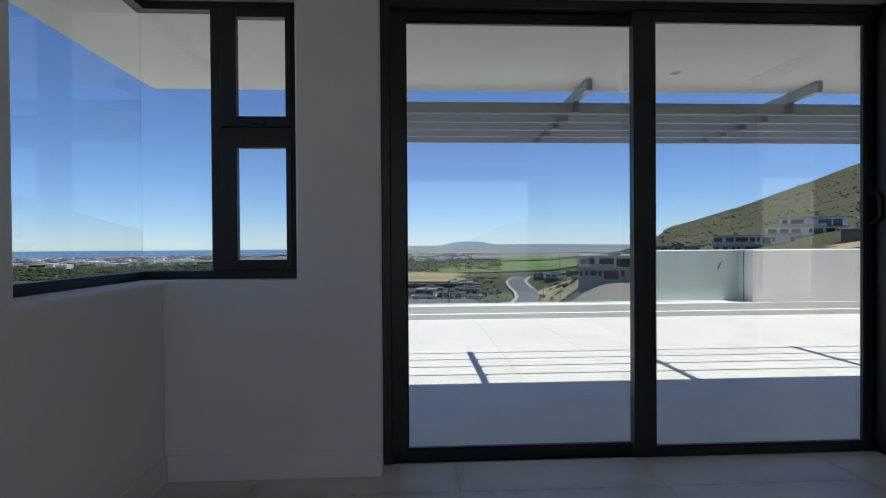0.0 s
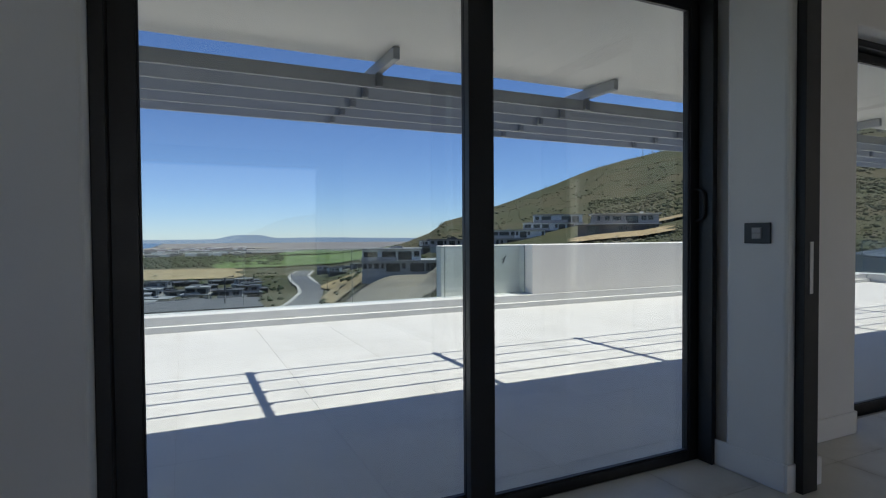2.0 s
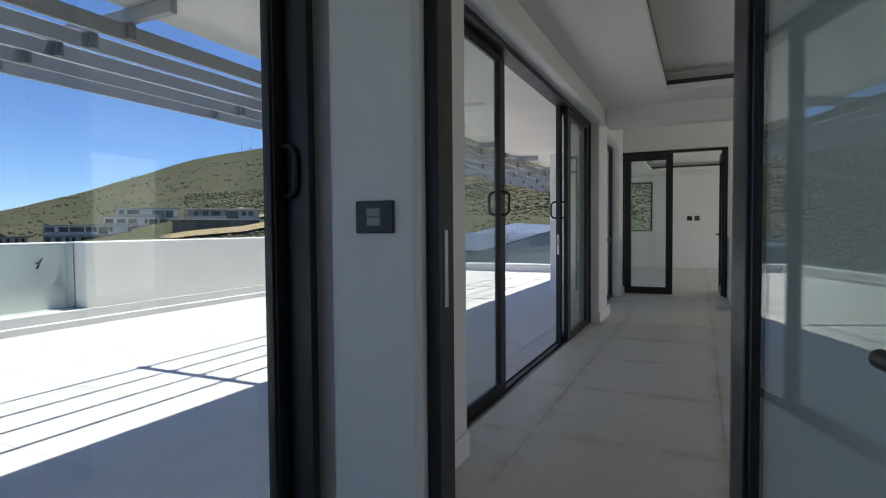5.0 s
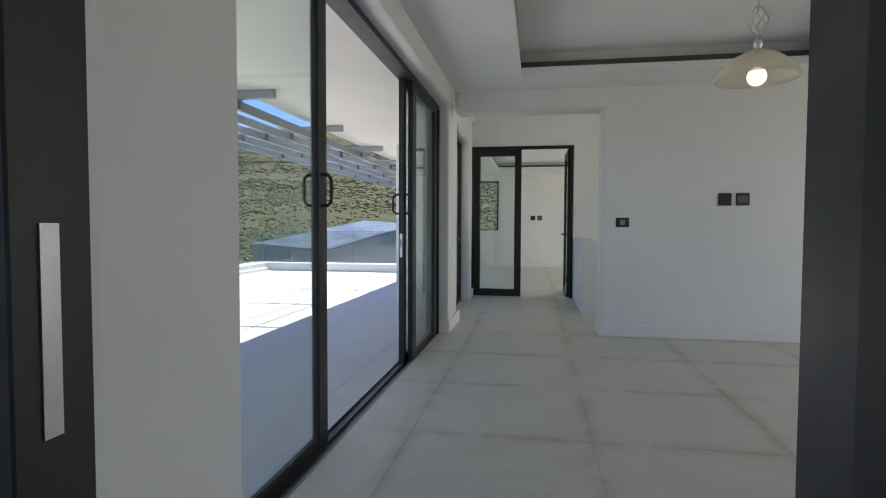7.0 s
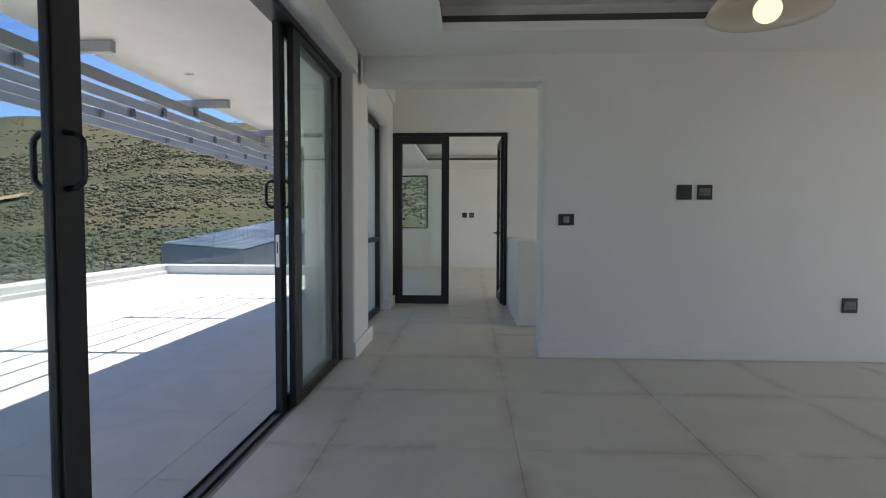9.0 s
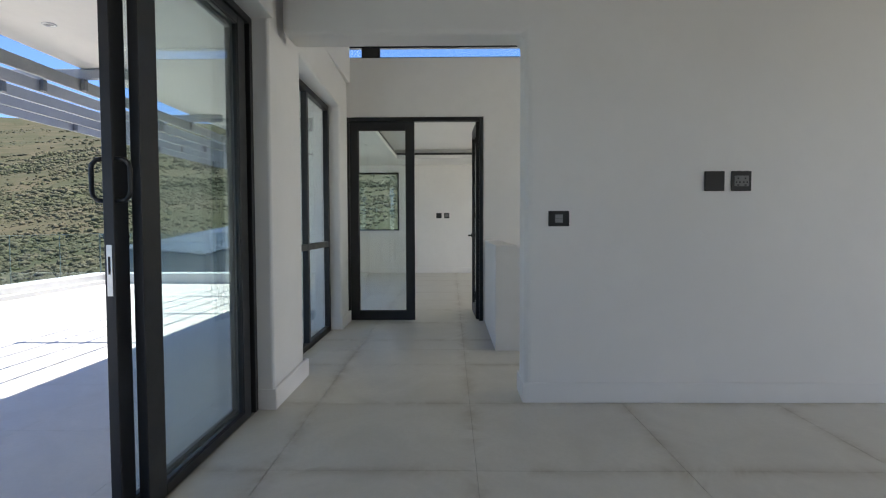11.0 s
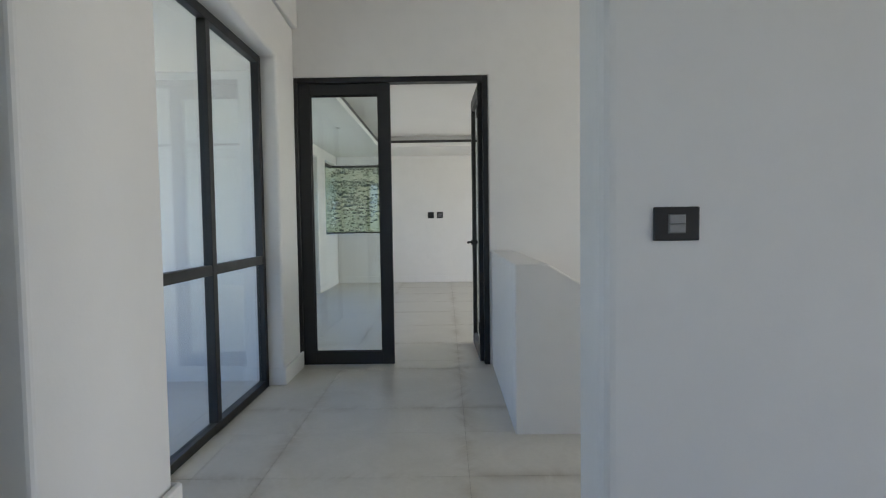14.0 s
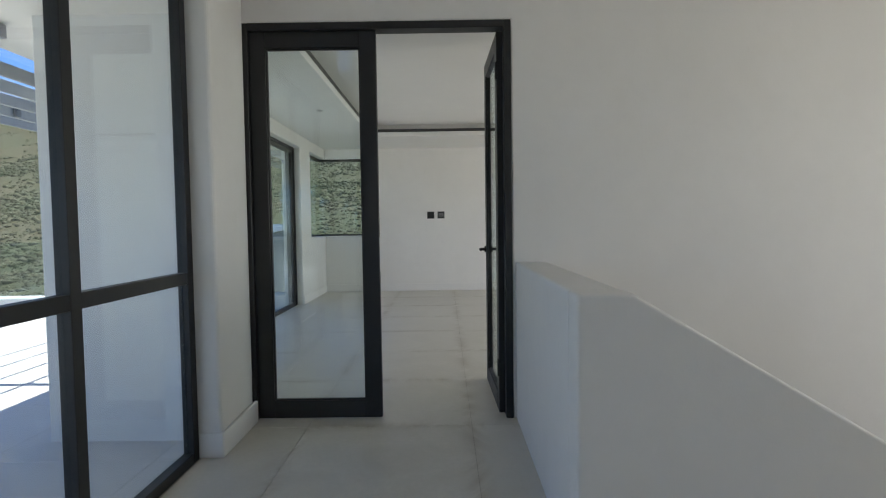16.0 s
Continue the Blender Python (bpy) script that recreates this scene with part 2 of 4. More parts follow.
def tube(bm, pts, radius, sides=10):
    """A round bar along points."""
    rings = []
    pts = [Vector(p) for p in pts]
    for i, p in enumerate(pts):
        d = (pts[min(i + 1, len(pts) - 1)] - pts[max(i - 1, 0)]).normalized()
        u = d.cross(Vector((1, 0, 0) if abs(d.x) < 0.75 else (0, 1, 0))).normalized()
        w = d.cross(u)
        rings.append([bm.verts.new(p + radius * (math.cos(2 * math.pi * s / sides) * u + math.sin(2 * math.pi * s / sides) * w)) for s in range(sides)])
    for a, b in zip(rings, rings[1:]):
        for s in range(sides):
            bm.faces.new([a[s], a[(s + 1) % sides], b[(s + 1) % sides], b[s]])
    bm.faces.new(rings[0][::-1])
    bm.faces.new(rings[-1])


def lathe(bm, profile, centre, steps=40):
    """Turns (radius, z) points about a vertical axis."""
    rings = []
    for r, z in profile:
        rings.append([bm.verts.new((centre[0] + r * math.cos(2 * math.pi * s / steps), centre[1] + r * math.sin(2 * math.pi * s / steps), centre[2] + z)) for s in range(steps)])
    for a, b in zip(rings, rings[1:]):
        for s in range(steps):
            bm.faces.new([a[s], a[(s + 1) % steps], b[(s + 1) % steps], b[s]])


# ---- structure: levels and wall planes ----
CEIL = 2.63
SOFFIT = 2.54
NORTH = 2.86
PASS_N = 2.98
NORTH_OUT = 3.16
PART = 2.88
EAST = 8.50
EAST_T = 0.29
BED_W = 11.60
BED_E = 18.40
TERRACE = -0.12
BED_N = 4.02


def structure(ob, label=""):
    return tagged(ob, label, kind="structure")


wall_north = structure(block("wall_north", (-1.27, 8.35, NORTH, NORTH_OUT, -0.12, CEIL + 0.25), [
    (-2, -0.32, 2, 4, 1.0, 2.46),
    (0.10, 2.92, 2, 4, -1, 2.49),
    (4.02, 9, 2, 4, -1, 2.45)], M_WALL, bevel=0.02), "white plastered wall with openings to the terrace")
wall_passage = structure(block("wall_passage", (8.35, BED_W, PASS_N, NORTH_OUT, -0.12, CEIL + 0.25), [(9.16, 11.05, 2, 4, -1, 2.49)], M_WALL, bevel=0.02), "white plastered passage wall with a tall window")
for v in wall_passage.data.vertices:
    if v.co.y < -0.05:
        v.co.y += 2.895 + 0.039 * (v.co.x + wall_passage.location.x - 8.35) - PASS_N
wall_west = structure(block("wall_west", (-1.27, -0.97, -4.2, NORTH, -0.12, CEIL + 0.25), [(-2, 0, 1.84, 3, 1.0, 2.46)], M_WALL, bevel=0.02), "white plastered wall with a corner window")
wall_partition = structure(block("wall_partition", (PART, PART + 0.24, -4.2, NORTH, -0.02, CEIL + 0.1), [(2, 4, 1.66, 2.54, -1, 2.46)], M_WALL, bevel=0.02), "white plastered wall between two rooms with a doorway")
# Unseen openings that hold the fill lamps.
SOUTH_OPENINGS = [(-0.6, 2.5, 0.5, 2.4), (3.6, 8.1, 0.1, 2.45), (8.9, 11.3, 0.2, 2.45), (12.4, 17.6, 0.3, 2.4)]
wall_south = structure(block("wall_south", (-1.27, BED_E + 0.3, -4.5, -4.2, -3.0, 3.6), [(a, b, -5, -4, c, d) for a, b, c, d in SOUTH_OPENINGS], M_WALL), "unseen white plastered wall with assumed window openings")
wall_east = structure(block("wall_east", (EAST, EAST + EAST_T, -4.2, NORTH, -0.02, 3.6), [(8, 9, 1.29, 3, -1, 2.405)], M_WALL, bevel=0.045, segments=4), "white plastered wall with a wide opening into a passage")
wall_passage_upper = structure(block("wall_passage_upper", (EAST + EAST_T, BED_W, PASS_N, NORTH_OUT, CEIL + 0.25, 3.6), [], M_WALL), "white plastered upper wall")
wall_bedroom = structure(block("wall_bedroom", (BED_W, BED_W + 0.15, -4.2, BED_N + 0.3, -3.0, 3.6), [
    (11, 12, 1.38, 3.04, -0.02, 2.47), (11, 12, -3.5, 3.06, 3.18, 3.34)], M_WALL, bevel=0.012), "white plastered wall with a double doorway and a high slot window")
wall_bed_north = structure(block("wall_bed_north", (BED_W + 0.15, BED_E + 0.3, BED_N, BED_N + 0.3, -0.12, 2.9), [
    (13.0, 16.75, 3, 5, -1, 2.44), (17.35, 19, 3, 5, 1.04, 2.46)], M_WALL, bevel=0.02), "white plastered wall with a sliding door")
wall_bed_east = structure(block("wall_bed_east", (BED_E, BED_E + 0.3, -4.2, BED_N, -0.12, 2.9), [(18, 19, 3.04, 5, 1.04, 2.46)], M_WALL, bevel=0.02), "white plastered wall with a corner window")

# Inner faces of the passage stand further out than those of the rooms.
ceiling_room_one = structure(block("ceiling_room", (-0.97, PART, -4.2, NORTH, CEIL, CEIL + 0.12), [], M_CEIL, bevel=0), "white flat ceiling")


def tray_ceiling(name, box, hole, lift, back):
    """A ceiling with a raised tray whose edges hide a cove."""
    x0, x1, y0, y1, z0 = box
    hx0, hx1, hy0, hy1 = hole
    us = sorted({x0, hx0 - back, hx0, hx1, hx1 + back, x1})
    vs = sorted({y0, hy0 - back, hy0, hy1, hy1 + back, y1})
    ws = [z0, z0 + 0.07, z0 + lift, z0 + lift + 0.08]

    def filled(i, j, k):
        cx, cy = (us[i] + us[i + 1]) / 2, (vs[j] + vs[j + 1]) / 2
        if k == 0:
            return not (hx0 < cx < hx1 and hy0 < cy < hy1)
        if k == 1:
            return not (hx0 - back < cx < hx1 + back and hy0 - back < cy < hy1 + back)
        return True

    return structure(finish(name, cells(us, vs, ws, filled), M_CEIL, None, 0.006, 2), "white ceiling with a raised tray and a shadow cove")


def shade_strip(hole, z):
    """Dark recessed profile round a ceiling tray's lip; its colour adds the cove's shade."""
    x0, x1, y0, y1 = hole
    structure(solid("trim", [(x0, x1, y1, y1 + 0.01, z, z + 0.045), (x0, x1, y0 - 0.01, y0, z, z + 0.045), (x1, x1 + 0.01, y0, y1, z, z + 0.045), (x0 - 0.01, x0, y0, y1, z, z + 0.045)], M_GAP), "dark profile round the ceiling tray, standing in for cove shade")


shade_strip((4.3, 7.9, -0.47, 2.12), CEIL + 0.071)
shade_strip((12.6, 17.0, -1.6, 2.95), CEIL + 0.071)
tray_ceiling("ceiling_lounge", (PART + 0.24, EAST, -4.2, NORTH, CEIL), (4.3, 7.9, -0.47, 2.12), 0.24, 0.14)
tray_ceiling("ceiling_bedroom", (BED_W + 0.15, BED_E, -4.2, BED_N, CEIL), (12.6, 17.0, -1.6, 2.95), 0.2, 0.12)
structure(block("ceiling_passage", (EAST + EAST_T, BED_W, -4.2, PASS_N, 3.40, 3.52), [], M_CEIL, bevel=0), "white high passage ceiling")

# Roof slab with the soffit over the terrace; the passage stands up through it.
roof = structure(block("roof", (-1.97, BED_E + 1.0, -4.9, 4.98, 2.90, 3.06), [(EAST, BED_W + 0.15, -4.2, NORTH_OUT, 2, 4)], M_EXT, bevel=0.01), "white flat roof slab")
soffit = structure(block("soffit", (-1.97, BED_E + 1.0, NORTH_OUT, 4.98, SOFFIT, 2.90), [(BED_W, 20, 3, BED_N + 0.3, 2, 4), (-1.27, BED_W, 3.0, NORTH_OUT + 0.0001, 2, 4)], M_EXT, bevel=0.01), "white painted soffit over the terrace")
soffit_west = structure(block("soffit_west", (-1.97, -1.27, -4.9, NORTH_OUT, SOFFIT, 2.90), [], M_EXT, bevel=0.01), "white painted soffit")
structure(block("roof_passage", (EAST, BED_W + 0.6, -4.3, 3.3, 3.60, 3.72), [], M_EXT), "white raised roof")

structure(solid("floor", [(-1.27, 10.05, -4.2, 3.02, -0.12, -0.003), (10.05, BED_W + 0.2, 1.30, 3.02, -0.12, -0.003), (BED_W + 0.2, BED_E + 0.3, -4.2, BED_N + 0.05, -0.12, -0.003), (9.16, 11.05, 3.02, 3.122, -0.12, -0.003)], M_GROUT), "pale porcelain tiled floor with smudged joints")
floor = bpy.data.objects["floor"]
structure(solid("stairwell_floor", [(10.05, BED_W, -4.2, 1.3, -3.0, -2.85)], M_TILE), "pale tiled floor below the stairwell")

# Skirting boards, 0.14 high, butted on the wall faces.
SK = []
t = 0.012
SK += [(-0.97, 0.10, NORTH - t, NORTH), (-0.97, -0.97 + t, -4.2, NORTH - t), (PART - t, PART, 2.54, NORTH + 0.1), (PART - t, PART, -4.2, 1.60),
       (PART - t, PART + 0.24 + t, 2.54 - t, 2.54),
       (PART + 0.24, 4.02, NORTH - t, NORTH), (8.35, 9.16, 2.895 - t, 2.91), (8.35 - t, 8.35, 2.895 - t, 3.0), (4.02, 4.02 + t, NORTH - t, 3.0),
       (PART + 0.24, PART + 0.24 + t, -4.2, 1.6), (EAST - t, EAST, -4.2, 1.29), (EAST - t, EAST + EAST_T + t, 1.29, 1.29 + t), (EAST + EAST_T, EAST + EAST_T + t, -4.2, 1.29),
       (11.05 - t, 11.05, 3.0 - t, 3.12), (11.05, BED_W - 0.012, 3.0 - t, 3.01), (9.16, 9.16 + t, 2.91 - t, 3.12),
       (BED_E - t, BED_E, -4.2, BED_N), (16.75, BED_E - t, BED_N - t, BED_N), (BED_W + 0.15, 13.0, BED_N - t, BED_N)]
structure(solid("baseboard", [(a, b, c, d, 0.0, 0.135) for a, b, c, d in SK], M_SKIRT, None, 0.006), "white painted skirting board along the walls")

# Low wall round the stairwell, its top falling southwards with the flight.
bm = bmesh.new()
prof = [(1.36, -0.05), (1.36, 0.985), (1.17, 0.985), (-0.55, -0.05)]
for x in (10.0, 10.13):
    for y, z in prof:
        bm.verts.new((x, y, z))
bm.verts.ensure_lookup_table()
n = len(prof)
bm.faces.new([bm.verts[i] for i in range(n)][::-1])
bm.faces.new([bm.verts[i + n] for i in range(n)])
for i in range(n):
    k = (i + 1) % n
    bm.faces.new([bm.verts[i], bm.verts[k], bm.verts[k + n], bm.verts[i + n]])
bmesh.ops.recalc_face_normals(bm, faces=bm.faces)
structure(finish("stair_wall", bm, M_WALL, None, 0.012, 3), "white plastered low wall falling with the stairs")
structure(block("stair_wall_end", (10.13, BED_W, 1.17, 1.36, -0.05, 0.985), [], M_WALL, bevel=0.012), "white plastered low wall at the head of the stairwell")
structure(solid("stairwell_side", [(10.0, 10.13, -4.2, 1.36, -3.0, -0.12)], M_WALL), "white stairwell wall")


# ---- doors and windows ----
def pull_handle(parent, at, axis, out):
    """A black D-shaped pull on a door stile; out is the side it stands out to."""
    x, y, z = at
    bm = bmesh.new()
    pts = [(0, 0.0), (0.035, 0.004), (0.052, 0.022), (0.055, 0.04), (0.055, 0.125), (0.052, 0.143), (0.035, 0.161), (0, 0.165)]
    line = [(x, y + out * d, z + h) if axis == "y" else (x + out * d, y, z + h) for d, h in pts]
    tube(bm, line, 0.0095, 8)
    return finish("handle", bm, M_BLACK, parent, smooth=True)


def sliding_leaf(parent, x0, x1, y, z0, z1, left, right):
    """One leaf: stiles, rails with a glazing bead, and its pane."""
    boxes = ring("y", y, 0.042, x0, x1, z0, z1, left, right, 0.065, 0.05)
    boxes += ring("y", y + 0.008, 0.026, x0 + left, x1 - right, z0 + 0.065, z1 - 0.05, 0.008, 0.008, 0.008, 0.008)
    leaf = solid("leaf", boxes, M_BLACK, parent, 0.0025, 1)
    pane("y", y + 0.017, x0 + left + 0.004, x1 - right - 0.004, z0 + 0.069, z1 - 0.054, leaf)
    return leaf


def sliding_door(name, x0, x1, y, top, leaves, label):
    door = structure(empty(name, ((x0 + x1) / 2, y, 0)), label)
    frame_boxes = ring("y", y, 0.13, x0, x1, TERRACE + 0.02, top, 0.045, 0.045, 0.0, 0.045)
    solid("sill", [(x0 + 0.045, x1 - 0.045, y, y + 0.13, TERRACE + 0.02, -0.022)], M_SILL, door, 0.002, 1)
    frame_boxes += [(x0 + 0.045, x1 - 0.045, y + d, y + d + 0.006, -0.022, -0.004) for d in (0.002, 0.062, 0.122)]
    solid("frame", frame_boxes, M_BLACK, door, 0.002, 1)
    out = []
    for a, b, track, left, right in leaves:
        out.append(sliding_leaf(door, a, b, y + (0.012, 0.072)[track], -0.018, top - 0.047, left, right))
    return door, out


door_one, leaves = sliding_door("door_1", 0.10, 2.92, 3.0, 2.49, [(0.145, 1.60, 1, 0.085, 0.105), (1.475, 2.875, 0, 0.12, 0.075)], "black aluminium framed sliding glass door to the terrace, closed")
pull_handle(leaves[1], (2.835, 3.012, 1.28), "y", -1)
solid("jamb_cover", [(2.845, 2.879, 2.912, 2.999, 0.0, 2.48)], M_BLACK, door_one, 0.002, 1)
door_two, leaves = sliding_door("door_2", 4.02, 8.35, 3.0, 2.45, [(4.065, 5.275, 1, 0.07, 0.115), (7.10, 8.26, 0, 0.14, 0.11), (7.01, 8.305, 1, 0.10, 0.10)], "black aluminium framed sliding glass door, pushed half open")
pull_handle(leaves[0], (5.20, 3.072, 1.27), "y", -1)
pull_handle(leaves[0], (5.20, 3.114, 1.27), "y", 1)
pull_handle(leaves[2], (7.032, 3.114, 1.27), "y", 1)
pull_handle(leaves[2], (7.032, 3.072, 1.27), "y", -1)
solid("lock_plate", [(7.007, 7.0105, 3.082, 3.104, 0.90, 1.10)], M_STEEL, leaves[2], 0.001, 1)
solid("lock_slot", [(7.0055, 7.0072, 3.089, 3.097, 0.985, 1.055)], M_GASKET, leaves[2])
door_three, leaves = sliding_door("door_3", 13.0, 16.75, BED_N + 0.1, 2.44, [(13.045, 15.0, 1, 0.09, 0.09), (14.9, 16.7, 0, 0.09, 0.09)], "black aluminium framed sliding glass door in the far room")

# Corner window of the first room: frameless glass corner, casements beside it.
w1 = structure(empty("window_1", (-0.75, 3.03, 1.0)), "black framed corner window with a frameless glass corner and two small casements")
solid("frame", [(-1.19, -0.32, 3.02, 3.08, 1.0, 1.045), (-1.19, -0.32, 3.02, 3.08, 2.415, 2.46), (-0.79, -0.735, 3.02, 3.08, 1.045, 2.415), (-0.37, -0.32, 3.02, 3.08, 1.045, 2.415),
                (-0.735, -0.37, 3.02, 3.08, 1.73, 1.80), (-1.19, -1.13, 1.84, 3.02, 1.0, 1.045), (-1.19, -1.13, 1.84, 3.02, 2.415, 2.46), (-1.19, -1.13, 1.84, 1.875, 1.045, 2.415)], M_BLACK, w1, 0.002, 1)
pane("y", 3.045, -1.165, -0.79, 1.04, 2.42, w1)
pane("x", -1.165, 1.87, 3.045, 1.04, 2.42, w1)
for z0, z1 in ((1.045, 1.73), (1.80, 2.415)):
    sash = solid("casement", ring("y", 3.004, 0.05, -0.735, -0.37, z0, z1, 0.08, 0.03, 0.055, 0.04), M_BLACK, w1, 0.003, 1)
    pane("y", 3.025, -0.66, -0.395, z0 + 0.05, z1 - 0.035, sash)
    solid("handle", [(-0.60, -0.50, 2.985, 3.004, z0 + 0.012, z0 + 0.028)], M_BLACK, sash, 0.003)

# Passage window, two by two panes, down to the floor.
w2 = structure(empty("window_2", (10.12, 3.12, 0)), "black framed fixed window of four panes down to the floor")
solid("frame", ring("y", 3.122, 0.055, 9.16, 11.05, -0.02, 2.49, 0.06, 0.06, 0.07, 0.06), M_BLACK, w2, 0.003, 1)
solid("mullion", [(10.10, 10.16, 3.122, 3.178, 0.05, 2.43)], M_BLACK, w2, 0.003, 1)
solid("transom", [(9.22, 10.10, 3.125, 3.175, 0.935, 0.995), (10.16, 10.99, 3.125, 3.175, 0.935, 0.995)], M_BLACK, w2, 0.003, 1)
for a, b in ((9.22, 10.10), (10.16, 10.99)):
    for c, d in ((0.05, 0.935), (0.995, 2.43)):
        pane("y", 3.15, a, b, c, d, w2)

# Clerestory slot over the bedroom wall.
w3 = structure(empty("window_3", (BED_W + 0.05, 0, 3.18)), "black framed high slot window")
solid("frame", [(BED_W + 0.02, BED_W + 0.08, -3.5, 3.06, 3.30, 3.34), (BED_W + 0.02, BED_W + 0.08, 2.62, 2.84, 3.18, 3.34), (BED_W + 0.02, BED_W + 0.08, -3.5, 3.06, 3.18, 3.19)], M_BLACK, w3)
pane("x", BED_W + 0.05, -3.5, 3.06, 3.19, 3.30, w3)

# Corner window of the far room.
w4 = structure(empty("window_4", (BED_E, 3.9, 1.04)), "black framed corner window in the far room")
solid("frame", [(BED_E + 0.1, BED_E + 0.16, 3.04, BED_N + 0.16, 1.04, 1.07), (BED_E + 0.1, BED_E + 0.16, 3.04, BED_N + 0.16, 2.42, 2.46), (BED_E + 0.1, BED_E + 0.16, 3.04, 3.08, 1.07, 2.42),
                (17.35, BED_E + 0.1, BED_N + 0.1, BED_N + 0.16, 1.04, 1.07), (17.35, BED_E + 0.1, BED_N + 0.1, BED_N + 0.16, 2.42, 2.46), (17.35, 17.39, BED_N + 0.1, BED_N + 0.16, 1.07, 2.42)], M_BLACK, w4)
pane("x", BED_E + 0.125, 3.08, BED_N + 0.13, 1.07, 2.42, w4)
pane("y", BED_N + 0.13, 17.39, BED_E + 0.125, 1.07, 2.42, w4)


def lever(parent, at, along, out):
    """A black lever handle: rose, neck and a long rounded grip. along and out are unit vectors."""
    p, a, o = Vector(at), Vector(along), Vector(out)
    bm = bmesh.new()
    tube(bm, [p, p + o * 0.012], 0.026, 16)
    tube(bm, [p + o * 0.01, p + o * 0.036, p + o * 0.046 + a * 0.012, p + o * 0.048 + a * 0.10], 0.011, 12)
    return finish("handle", bm, M_BLACK, parent, smooth=True)


def hinged_leaf(name, hinge, angle, width, height, parent, stile=0.10, handles=True):
    """A glazed leaf swung about a vertical hinge; angle in degrees from +x, anticlockwise."""
    leaf = new(name)
    boxes = ring("y", -0.022, 0.044, 0.0, width, 0.008, height, stile, stile, 0.11, 0.10)
    boxes += ring("y", -0.012, 0.024, stile, width - stile, 0.118, height - 0.10, 0.01, 0.01, 0.01, 0.01)
    solid("frame", boxes, M_BLACK, leaf, 0.003, 1)
    pane("y", -0.004, stile + 0.005, width - stile - 0.005, 0.122, height - 0.105, leaf)
    solid("edge_plate", [(width, width + 0.002, -0.009, 0.009, 0.93, 1.15)], M_STEEL, leaf)
    bm = bmesh.new()
    for z in (0.25, height - 0.3):
        tube(bm, [(-0.008, 0.026, z), (-0.008, 0.026, z + 0.11)], 0.008, 8)
    finish("hinge", bm, M_BLACK, leaf)
    if handles:
        lever(leaf, (width - 0.03, 0.022, 1.03), (-1, 0, 0), (0, 1, 0))
        lever(leaf, (width - 0.03, -0.022, 1.03), (-1, 0, 0), (0, -1, 0))
    leaf.parent = parent
    leaf.matrix_basis = Matrix.Translation(Vector(hinge) - parent.location) @ Matrix.Rotation(radians(angle), 4, "Z")
    return leaf


# Doorway from the first room.
d4 = structure(empty("door_4", (3.0, 2.1, 0)), "black framed glass door standing open")
solid("frame", ring("x", 2.93, 0.11, 1.66, 2.54, 0.0, 2.46, 0.045, 0.045, 0.0, 0.05), M_BLACK, d4, 0.003, 1)
solid("strike_plate", [(2.965, 2.99, 2.492, 2.4955, 0.93, 1.17)], M_STEEL, d4)
hinged_leaf("leaf", (2.945, 1.685, 0), 191.0, 0.92, 2.40, d4)

# Double door of the far room: one leaf shut, one swung in.
d5 = structure(empty("door_5", (BED_W, 2.2, 0)), "black framed double glass door, one leaf open")
solid("frame", ring("x", BED_W - 0.01, 0.10, 1.38, 3.04, 0.0, 2.47, 0.045, 0.045, 0.0, 0.045), M_BLACK, d5, 0.003, 1)
hinged_leaf("leaf", (BED_W + 0.04, 2.995, 0), -90, 0.785, 2.425, d5, handles=False)
hinged_leaf("leaf", (BED_W + 0.075, 1.44, 0), 1.5, 0.785, 2.425, d5)


# ---- terrace ----
structure(solid("terrace_base", [(-4.0, 17.2, NORTH_OUT - 0.15, 9.9, TERRACE - 0.25, TERRACE - 0.003), (-4.0, -1.27, -4.9, NORTH_OUT - 0.15, TERRACE - 0.25, TERRACE - 0.003)], M_TGROUT), "pale tiled terrace floor")
terrace = bpy.data.objects["terrace_base"]
structure(block("upstand", (-4.0, 17.6, 9.55, 10.0, TERRACE - 0.3, 0.10), [], M_COPING, bevel=0.012), "white painted low upstand along the terrace edge")
structure(block("upstand_skirting", (-4.0, 17.15, 9.46, 9.55, TERRACE - 0.1, -0.03), [], M_COPING, bevel=0.006), "pale tile skirting along the terrace edge")
structure(block("upstand_east", (17.15, 17.6, NORTH_OUT, 9.55, TERRACE - 0.3, 0.10), [(17, 18, 3, BED_N + 0.3, -1, 1)], M_COPING, bevel=0.012), "white painted low upstand at the terrace end")
structure(block("parapet", (6.29, 12.24, 9.56, 10.2, 0.10, 1.03), [], M_EXT, bevel=0.015), "white plastered parapet wall on the terrace edge")
structure(block("parapet_return", (4.6, 6.29, 10.0, 10.2, -0.4, 1.03), [], M_EXT, bevel=0.015), "white plastered parapet set back behind glass")

bal = structure(empty("balustrade", (0, 9.8, 0.1)), "frameless clear glass balustrade")


